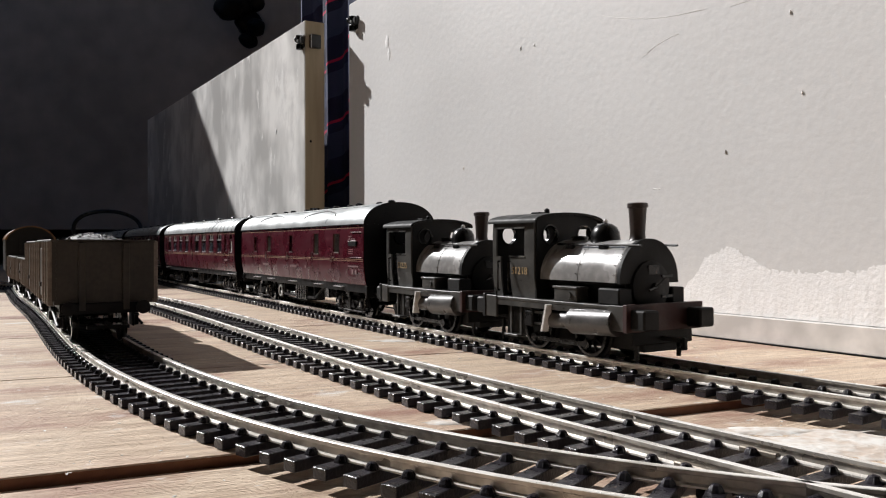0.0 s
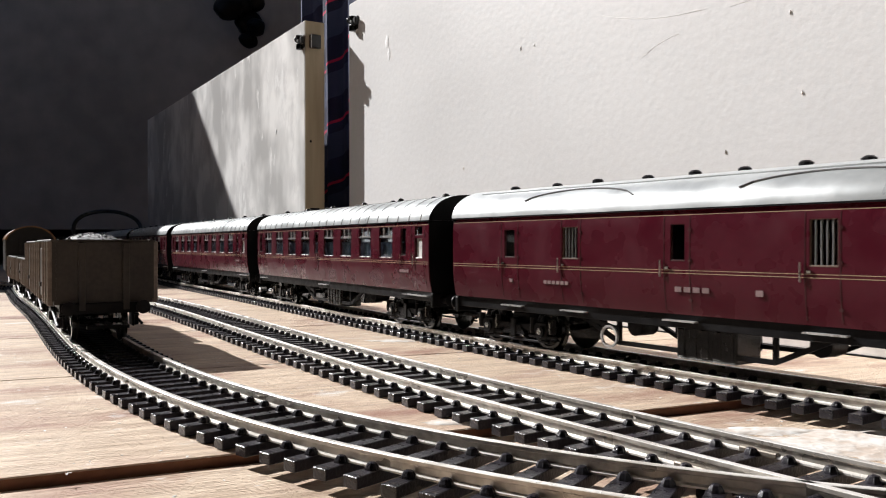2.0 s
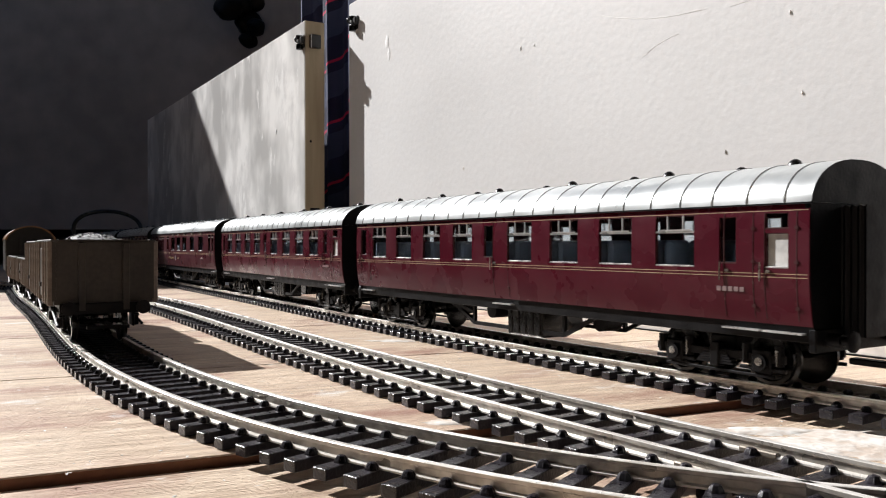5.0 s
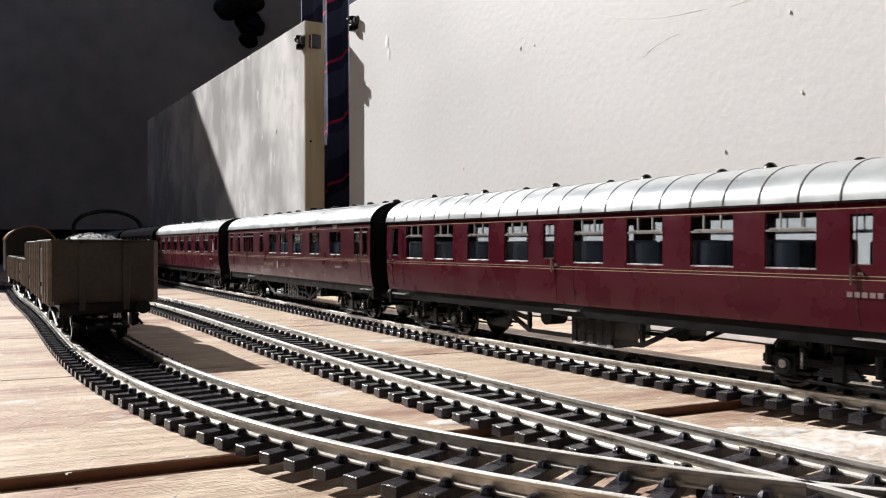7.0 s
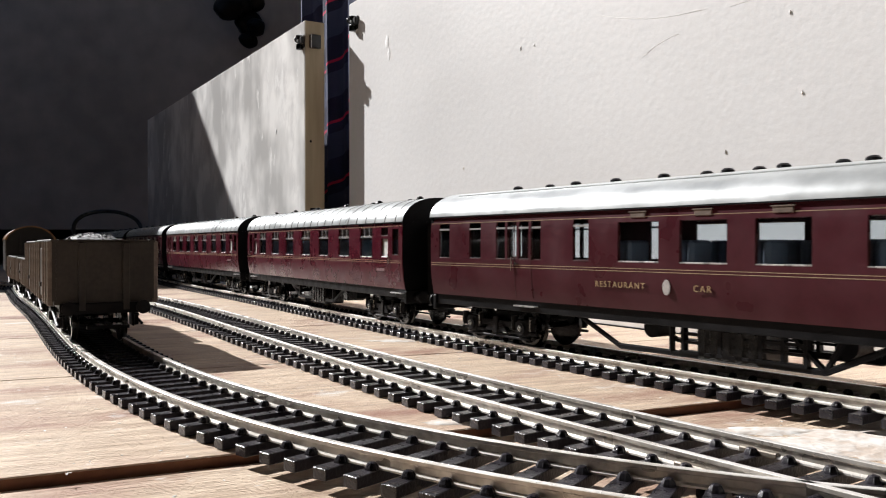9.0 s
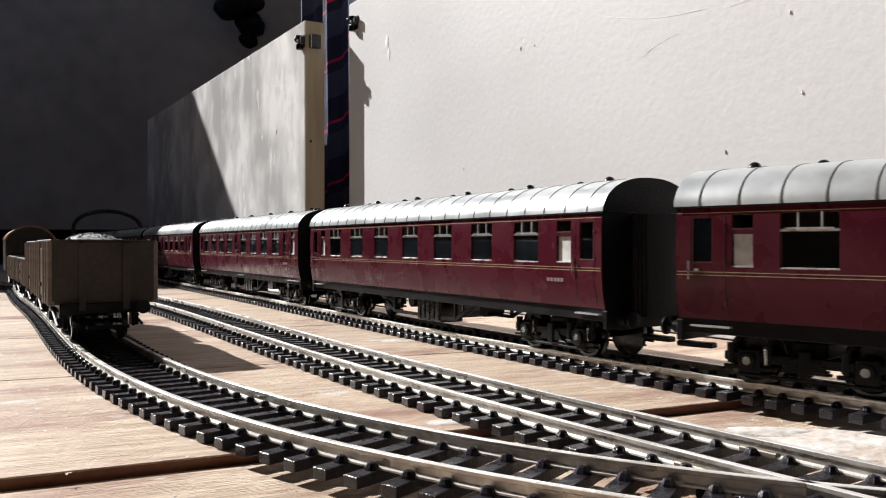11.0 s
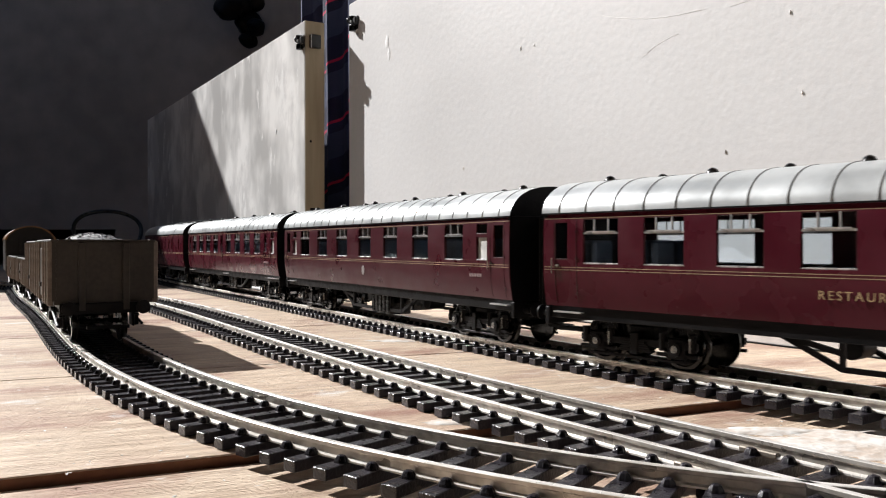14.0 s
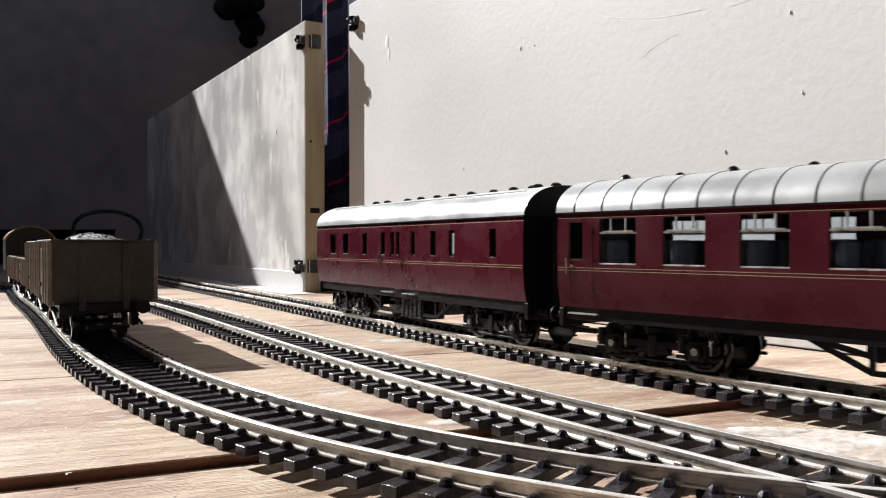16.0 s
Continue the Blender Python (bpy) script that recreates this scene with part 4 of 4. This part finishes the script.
by_place[8]["label"] = "brownish maroon compartment coach with pale roundel, ribbed roof"
bars(van, [(80, 36.5, 5, 0.4, 1), (80, 35.4, 8, 0.45, 3), (80, 30.6, 7, 0.25, 1), (80, 29.7, 7, 0.25, 1), (80, 28.8, 7, 0.25, 1), (79, 23.2, 12, 0.7, 6), (83.6, 20.8, 2.6, 2.0, 1), (87.2, 20.8, 2.6, 2.0, 1), (-1, 21.6, 11, 1.3, 4), (22, 21.6, 2.6, 1.4, 1), (-50, 21.6, 11, 1.0, 6), (-66, 21.6, 2, 1.0, 1)], 17.36, M_PALE)
part("destination_board", bx(80.5, 89.5, -18.0, -17.3, 32.2, 34.3, 0.2), M_BLACK, van)
part("board_rail", bx(80.3, 89.7, -18.1, -17.3, 34.3, 34.6, 0.05), M_TRIM, van)
part("grab_rail", cyl(bmesh.new(), (83, -17.7, 38.4), (95, -17.7, 38.4), 0.18, n=6), M_TRIM, van)
part("grab_rail", cyl(bmesh.new(), (83, -17.7, 27.2), (95, -17.7, 27.2), 0.18, n=6), M_TRIM, van)
part("hand_wheel", lathe(bmesh.new(), [(2.6, -0.3), (3.2, -0.3), (3.2, 0.3), (2.6, 0.3)], origin=(-26, -14.5, 7.2), axis="Y", n=16, ring=True), M_TRIM, van)


# ---- the two saddle-tank engines ----
def tank_outline(r, zc, drop, n=18):
    pts = [(r * math.cos(math.pi * i / n), zc + r * math.sin(math.pi * i / n)) for i in range(n + 1)]
    return [(r, zc - drop)] + pts + [(-r, zc - drop)]


ENGINE_WHEELS = []


def engine(number, label):
    t = thing("tank_engine", label, "steam locomotive", "tank engines at the head")
    part("frame", bx(-31, 31.6, -6.6, 6.6, 3.0, 15, 0.3), M_LOCODARK, t)
    part("drag_plate", bx(30.6, 32.4, -12, 12, 5.2, 9.2, 0.3), M_LOCODARK, t)
    part("footplate", bx(-32, 32, -14.6, 14.6, 15.0, 16.0, 0.2), M_LOCO, t)
    for e in (-1, 1):
        part("valance", bx(-32, 32, e * 14 - 0.4, e * 14 + 0.4, 13.2, 15.0), M_LOCO, t)
        part("corner_plate", bx(26, 32, e * 14.4 - 0.5, e * 14.4 + 0.5, 9.2, 16.2, 0.2), M_LOCO, t)
        part("corner_plate", bx(-32, -26, e * 14.4 - 0.5, e * 14.4 + 0.5, 9.2, 16.2, 0.2), M_LOCO, t)
        part("buffer_beam", bx(e * 32.6 - 0.8, e * 32.6 + 0.8, -15.2, 15.2, 9, 16.6, 0.2), M_BEAM if e > 0 else M_LOCODARK, t)
        for y in (-11, 11):
            part("buffer_block", bx(33.3 if e > 0 else -38.6, 38.6 if e > 0 else -33.3, y - 3.0, y + 3.0, 9.8, 15.2, 0.5), M_LOCODARK, t)
        bm = bx(e * 36 - 4, e * 36 + 4, -1.2, 1.2, 6.2, 7.4, 0.2)
        box(bm, e * 39.8 - 0.7, e * 39.8 + 0.7, -0.8, 0.8, 4.2, 7.6, 0.3)
        box(bm, e * 38.4 - 0.9, e * 38.4 + 0.9, -0.7, 0.7, 4.0, 4.9, 0.2)
        part("coupling", bm, M_LOCODARK, t)
        part("guard_iron", bx(e * 30.5 - 0.6, e * 30.5 + 0.6, -8.9, -7.9, 1.0, 8, 0.15), M_LOCODARK, t)
        part("guard_iron", bx(e * 30.5 - 0.6, e * 30.5 + 0.6, 7.9, 8.9, 1.0, 8, 0.15), M_LOCODARK, t)
    # boiler, saddle, tank
    part("boiler", cyl(bmesh.new(), (-9, 0, 21.5), (26, 0, 21.5), 8.2, n=26), M_LOCODARK, t, "", True)
    part("smokebox_saddle", bx(16, 27, -7.5, 7.5, 15.8, 22, 0.5), M_LOCODARK, t)
    bm = prism(bmesh.new(), tank_outline(11.4, 22.9, 0.8, 24), -7.5, 26)
    part("saddle_tank", bm, M_TANK, t, "glossy black saddle tank, sun sheen put into its pale grey", True)
    bm = prism(bmesh.new(), tank_outline(11.7, 22.9, 1.0, 24), 26, 27.3)
    part("tank_front", bm, M_LOCODARK, t, "", True)
    for x in (-6.5, 9.4, 25.2):
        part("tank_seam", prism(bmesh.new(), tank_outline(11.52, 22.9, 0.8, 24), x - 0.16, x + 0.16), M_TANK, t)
    bm = bmesh.new()
    for x in (-5.6, 8.6, 10.2, 24.4):
        for k in range(13):
            a = math.pi * (0.04 + 0.92 * k / 12)
            bmesh.ops.create_icosphere(bm, subdivisions=1, radius=0.24, matrix=Matrix.Translation((x, 11.45 * math.cos(a), 22.9 + 11.45 * math.sin(a))))
    part("rivet_row", bm, M_TANK, t)
    part("smokebox_door", lathe(bmesh.new(), [(7.4, 0), (7.3, 0.8), (5.5, 1.5), (1.2, 2.0), (0.9, 2.9)], origin=(27.2, 0, 21), axis="X", n=28), M_LOCODARK, t, "", True)
    bm = cyl(bmesh.new(), (30, 0, 21), (30.4, 3.2, 23.5), 0.3, n=6)
    cyl(bm, (30, 0, 21), (30.4, -3.4, 20), 0.3, n=6)
    box(bm, 28, 29.2, 3, 7.5, 23.5, 24.3)
    box(bm, 28, 29.2, 3, 7.5, 17.8, 18.6)
    part("door_dart", bm, M_SATIN, t)
    part("lamp_iron", bx(28.4, 29, -2.2, 2.2, 24.4, 27.0, 0.1), M_SATIN, t)
    part("chimney", lathe(bmesh.new(), [(4.0, 32.8), (3.0, 33.4), (2.35, 34.4), (2.15, 36), (2.6, 43.4), (2.95, 43.6), (2.98, 44.6), (2.7, 44.9), (2.0, 44.9), (1.9, 40)], origin=(22.6, 0, 0), n=26), M_CHIMNEY, t, "", True)
    part("dome", lathe(bmesh.new(), [(5.6, 32.3), (4.6, 33.4), (4.4, 35), (4.2, 36.6), (3.3, 38.2), (1.9, 39.1), (0.4, 39.4)], origin=(9.5, 0, 0), n=26), M_SATIN, t, "", True)
    part("dome_pin", lathe(bmesh.new(), [(0.6, 0), (0.8, 0.8), (0.3, 1.4)], origin=(9.5, 0, 39.2), n=10), M_TRIM, t, "", True)
    part("tank_filler", lathe(bmesh.new(), [(2.4, 32.6), (2.4, 34.6), (2.7, 34.8), (2.5, 35.4), (0.3, 35.6)], origin=(-2, 0, 0), n=18), M_SATIN, t, "", True)
    for e in (-1, 1):
        bm = cyl(bmesh.new(), (-4, e * 7.2, 33.0), (31, e * 7.2, 32.6), 0.32, n=8)
        for x in (2.5, 17):
            cyl(bm, (x, e * 7.2, 33), (x, e * 7.2, 30.8), 0.35, n=6)
            box(bm, x - 2.4, x + 1.0, e * 7.2 - 0.5, e * 7.2 + 0.5, 31.6, 32.6)
        part("handrail", bm, M_SATIN, t)
        part("sand_box", bx(20, 28.5, e * 10.6 - 2.6, e * 10.6 + 2.6, 16, 20.6, 0.4), M_LOCODARK, t)
        bm = bx(2, 12, e * 11.6 - 2.4, e * 11.6 + 2.4, 16, 20.2, 0.3)
        box(bm, 1.6, 12.4, e * 11.6 - 2.7, e * 11.6 + 2.7, 19.8, 20.5, 0.15)
        cyl(bm, (9, e * 14.0, 18), (9, e * 14.6, 18), 1.1, n=12)
        part("tool_box", bm, M_LOCO, t)
        # cylinder and slide bars
        part("cylinder", cyl(bmesh.new(), (10, e * 12.4, 10.6), (27.5, e * 12.4, 11.4), 4.0, n=26), M_CYLINDER, t, "", True)
        bm = cyl(bmesh.new(), (0, e * 12.4, 10.2), (10, e * 12.4, 10.6), 2.6, n=18)
        part("cylinder_cover", bm, M_CYLINDER, t, "", True)
        bm = bx(-12, 4, e * 12.4 - 0.5, e * 12.4 + 0.5, 11.4, 12.1)
        box(bm, -12, 4, e * 12.4 - 0.5, e * 12.4 + 0.5, 8.0, 8.7)
        part("slide_bar", bm, M_CYLINDER, t)
        part("bracket", bx(-0.4, 0.4, -1.2, 1.2, 0, 8.5, m=Matrix.Translation((-0.8, e * 15.3, 6.6)) @ Matrix.Rotation(radians(14), 4, "Y")), M_BRACKET, t)
        part("crosshead", bx(-12.5, -8.5, e * 12.4 - 1.5, e * 12.4 + 1.5, 7.4, 12.4, 0.4), M_SATIN, t)
        bm = bx(-21, -14, e * 13.6 - 1.8, e * 13.6 + 1.8, 3.6, 4.3, 0.1)
        box(bm, -20.5, -19.6, e * 13 - 0.4, e * 13 + 0.4, 4, 13.4)
        box(bm, -15.4, -14.5, e * 13 - 0.4, e * 13 + 0.4, 4, 13.4)
        part("cab_step", bm, M_LOCO, t)
    # cab
    for e in (-1, 1):
        if e < 0:
            sheet = part("cab_side", side_mesh(-30, -8.2, (16, 22, 29, 36, 40.2), [(-28, -13, 29, 38.2), (-25.6, -20.6, 16, 29)], 13.4, 0.7), M_LOCO, t)
        else:
            share("cab_side", sheet.data, t, Matrix.Diagonal((1, -1, 1, 1)))
        bm = bx(-20.8, -12.8, e * 13.4 - 0.25, e * 13.4 + 0.25, 28.8, 29.3)
        box(bm, -28.2, -13, e * 13.5 - 0.3, e * 13.5 + 0.3, 38.0, 38.5)
        part("beading", bm, M_STEEL, t)
        for x in (-26, -20.4):
            bm = cyl(bmesh.new(), (x, e * 14.2, 18), (x, e * 14.2, 27.4), 0.3, n=6)
            cyl(bm, (x, e * 13.4, 18), (x, e * 14.2, 18), 0.3, n=6)
            cyl(bm, (x, e * 13.4, 27.4), (x, e * 14.2, 27.4), 0.3, n=6)
            part("grab_rail", bm, M_SATIN, t)
    for x in (-8.6, -30):
        bm = bmesh.new()
        out = [(-12.7, 16), (12.7, 16), (12.7, 40)] + [(12.7 * math.cos(math.pi * i / 12), 40 + 2.4 * math.sin(math.pi * i / 12)) for i in range(1, 12)] + [(-12.7, 40)]
        prism(bm, out, x, x + 0.8)
        sheet = part("cab_front" if x > -20 else "cab_back", bm, M_LOCODARK, t)
        cut = part("port_hole", cyl(cyl(bmesh.new(), (x - 2, -7.2, 36), (x + 3, -7.2, 36), 2.9, n=24), (x - 2, 7.2, 36), (x + 3, 7.2, 36), 2.9, n=24), M_BLACK)
        md = sheet.modifiers.new("openings", "BOOLEAN")
        md.object, md.solver = cut, "EXACT"
        me = bpy.data.meshes.new_from_object(sheet.evaluated_get(bpy.context.evaluated_depsgraph_get()))
        sheet.modifiers.clear()
        sheet.data = me
        bpy.data.objects.remove(cut)
        for y in (-7.2, 7.2):
            ring = part("window_ring", lathe(bmesh.new(), [(2.85, 0), (3.3, 0), (3.3, 1.3), (2.85, 1.3)], origin=(x - 0.25, y, 36), axis="X", n=24, ring=True), M_SATIN, t, "", True)
    arc = [(14.4 * math.cos(math.pi * i / 16) , 40.4 + 2.7 * math.sin(math.pi * i / 16)) for i in range(17)]
    inner = [(14.4 * math.cos(math.pi * i / 16), 39.7 + 2.7 * math.sin(math.pi * i / 16)) for i in range(16, -1, -1)]
    part("cab_roof", prism(bmesh.new(), arc + inner, -31.5, -6.4), M_LOCODARK, t, "", True)
    bm = lathe(bmesh.new(), [(0.9, 0), (0.9, 1.2), (0.4, 1.6)], origin=(-18, 0, 43.2), n=10)
    box(bm, -24, -20, -2, 2, 43.0, 43.7, 0.2)
    part("whistle", bm, M_LOCODARK, t)
    part("backhead", bx(-14, -8.8, -6.5, 6.5, 16, 30, 1.0), M_LOCODARK, t)
    lettering(number, 3.3, M_LETTER, t, -15.6, 24.4, 13.4, "number")
    # wheels and rods
    for x in (12.5, -11.5):
        ax = spoked_wheelset(t, x)
        ENGINE_WHEELS.append((ax, x, 6.6))
    for e in (-1, 1):
        rod = part("coupling_rod", box(cyl(cyl(bmesh.new(), (-12, -0.6, 0), (-12, 0.6, 0), 1.4, n=12), (12, -0.6, 0), (12, 0.6, 0), 1.4, n=12), -12, 12, -0.4, 0.4, -0.7, 0.7), M_SATIN, t)
        rod.matrix_basis = at(0.5, e * 10.2, 6.6 - 3.0)
        ENGINE_WHEELS.append((rod, e * 10.2, 0))
    return t


lead = engine("51218", "small black saddle-tank engine with tall chimney, leading the train")
pilot = engine("51235", "small black saddle-tank engine coupled second, before the van")
TRAIN.append((lead, LOCO_AT[0], 24))
TRAIN.append((pilot, LOCO_AT[1], 24))


# ---- wagons standing on the siding ----
def stand(t, s, base):
    x0, y0, _ = LINE_A.point(s - base / 2)
    x1, y1, _ = LINE_A.point(s + base / 2)
    t.matrix_basis = at((x0 + x1) / 2, (y0 + y1) / 2, RAIL, rz=math.degrees(math.atan2(y0 - y1, x0 - x1)))


def running_gear(t, f, half):
    for e in (-1, 1):
        part("solebar", bx(-f, f, e * (half - 4) - 0.8, e * (half - 4) + 0.8, 10.2, 13.4, 0.2), M_BLACK, t)
        part("headstock", bx(e * f - 1, e * f + 1, -half + 1.5, half - 1.5, 10, 13.6, 0.2), M_BLACK, t)
        for y in (-11.3, 11.3):
            share("buffer", BUFFER.data, t, at(e * (f + 0.8), y, 12.2, rz=0 if e > 0 else 180))
        bm = bx(e * (f + 4) - 5, e * (f + 4) + 5, -1.4, 1.4, 6.0, 7.4, 0.3)
        box(bm, e * (f + 9) - 0.7, e * (f + 9) + 0.7, -6.5, 6.5, 5.6, 6.9, 0.2)
        part("coupling", bm, M_BLACK, t)
        for x in (-17, 17):
            bm = bx(x - 4, x + 4, e * 11.2 - 0.4, e * 11.2 + 0.4, 4.2, 11, 0.3)
            box(bm, x - 1.8, x + 1.8, e * 12.2 - 1, e * 12.2 + 1, 4.4, 8, 0.3)
            for k in range(3):
                box(bm, x - 6 + k, x + 6 - k, e * 12 - 0.8, e * 12 + 0.8, 8 + k * 0.5, 8.4 + k * 0.5)
            part("axle_guard", bm, M_BLACK, t)
        part("brake_lever", cyl(bmesh.new(), (-3, e * 13, 9), (24, e * 13.4, 5.4), 0.5, n=6), M_BLACK, t)
    part("underframe", bx(-f + 1, f - 1, -half + 4, half - 4, 11.4, 13.2), M_BLACK, t)
    for x in (-17, 17):
        wheelset(t, x)


def open_wagon(name, label, L, half, z1, mat, coal=0.0):
    t = thing(name, label, "railway wagon", "wagons on the siding")
    f = L / 2
    running_gear(t, f, half)
    part("floor", bx(-f, f, -half, half, 13.2, 14.4), mat, t)
    for e in (-1, 1):
        bm = bx(-f, f, e * half - 0.6, e * half + 0.6, 14.4, z1 - 0.2)
        part("side", bm, mat, t)
        ref = None
        for x in (-f + 1.2, -f * 0.62, -f * 0.3, f * 0.3, f * 0.62, f - 1.2):
            if ref is None:
                ref = part("stanchion", bx(-0.9, 0.9, -0.9, 0.9, 13, z1 - 0.6, 0.2), M_STANCHION, t, "stanchion with its sun highlight in the pale colour")
                ref.matrix_basis = at(x, e * (half + 1.1), 0)
            else:
                share("stanchion", ref.data, t, at(x, e * (half + 1.1), 0))
        bm = bx(-f * 0.24, f * 0.24, e * (half + 1) - 0.4, e * (half + 1) + 0.4, 14.6, z1 - 3, 0.2)
        box(bm, -2, 2, e * (half + 1.7) - 0.5, e * (half + 1.7) + 0.5, 18, 19.5)
        part("side_door", bm, mat, t)
        part("end", bx(e * (f - 0.3) - 0.6, e * (f - 0.3) + 0.6, -half + 0.6, half - 0.6, 14.4, z1 - 0.2), mat, t)
        for y in (-half * 0.45, half * 0.45):
            part("end_stanchion", bx(e * (f + 0.6) - 0.5, e * (f + 0.6) + 0.5, y - 1.1, y + 1.1, 11, z1 - 1.2, 0.2), mat, t)
        part("top_rail", bx(-f - 0.8, f + 0.8, e * half - 1.1, e * half + 1.1, z1 - 0.9, z1, 0.25), mat, t)
        part("top_rail", bx(e * f - 1.0, e * f + 1.0, -half + 1.1, half - 1.1, z1 - 0.9, z1 - 0.02, 0.25), mat, t)
    if coal:
        bm = bmesh.new()
        n, m = 26, 14
        grid = [[bm.verts.new((-f + 1.2 + (L - 2.4) * i / n, -half + 1 + (2 * half - 2) * k / m,
                               z1 - 3.2 + (coal + 3.2) * max(0, math.sin(math.pi * i / n)) ** 0.7 * max(0, math.sin(math.pi * k / m)) ** 0.9 + random.uniform(-0.5, 0.5))) for k in range(m + 1)] for i in range(n + 1)]
        for i in range(n):
            for k in range(m):
                bm.faces.new((grid[i][k], grid[i + 1][k], grid[i + 1][k + 1], grid[i][k + 1]))
        for i in range(420):
            v = random.choice(random.choice(grid)).co + Vector((random.uniform(-1, 1), random.uniform(-1, 1), 0))
            bmesh.ops.create_icosphere(bm, subdivisions=1, radius=random.uniform(0.25, 0.5), matrix=Matrix.Translation(v))
        part("coal_load", bm, M_COAL, t, "heaped grey coal")
    return t


def covered_van(label):
    t = thing("covered_van", label, "railway wagon", "wagons on the siding")
    f, half = 36.0, 15.5
    running_gear(t, f, half)
    part("body", bx(-f, f, -half, half, 13.2, 38, 0.3), M_LOCODARK, t)
    for e in (-1, 1):
        for k in range(9):
            part("plank", bx(-f + 1.5, f - 1.5, e * (half + 0.3) - 0.3, e * (half + 0.3) + 0.3, 14 + k * 2.6, 16.3 + k * 2.6), M_WAGON, t)
        for y in (-6, 6):
            part("end_stanchion", bx(e * (f + 0.9) - 0.8, e * (f + 0.9) + 0.8, y - 1, y + 1, 12, 40, 0.2), M_LOCODARK, t)
    part("roof", prism(bmesh.new(), roof_outline(half + 1.0, 36.4, 46.4, 22, 2.0), -f - 1.5, f + 1.5), M_VANROOF, t, "brown curved roof", True)
    part("end_top", prism(bmesh.new(), roof_outline(half - 0.2, 36.2, 45.6, 22, 2.0), -f - 1.52, f + 1.52), M_LOCODARK, t)
    return t


WAGON_S = 211.0
w1 = open_wagon("mineral_wagon", "grey-brown mineral wagon heaped with coal, end in shade", 66, 15.2, 34.6, M_WAGON, 2.2)
stand(w1, WAGON_S, 34)
for k in (1,):
    w = open_wagon("mineral_wagon", "grey-brown mineral wagon standing behind the loaded one", 66, 15.2, 34.4, M_WAGON)
    stand(w, WAGON_S + 78, 34)
for k in (2, 3):
    w = open_wagon("low_wagon", "low grey open wagon on the siding", 66, 15.2, 26, M_WAGON)
    stand(w, WAGON_S + 78 * k, 34)
cv_ = covered_van("van with brown curved roof in the dark end")
stand(cv_, WAGON_S + 78 * 4 + 60, 34)

for ob in TEMPLATES:
    bpy.data.objects.remove(ob)


# ---- movement ----
def motions():
    for ob, behind, base in TRAIN:
        walk(ob, [(i * 0.5, vehicle_pose(s + behind, base)) for i, s in enumerate(FRONT)])
    ticks = [i / 30 for i in range(481)]
    gone = np.interp(ticks, [i * 0.5 for i in range(33)], FRONT)
    for ob, x, r in ENGINE_WHEELS:
        if r:
            walk(ob, [(t, at(x, 0, 6.6, ry=math.degrees((FRONT[0] - s) / r))) for t, s in zip(ticks, gone)])
        else:
            walk(ob, [(t, at(0.5 - 3.0 * math.sin((FRONT[0] - s) / 6.6), x, 6.6 - 3.0 * math.cos((FRONT[0] - s) / 6.6))) for t, s in zip(ticks, gone)])


motions()
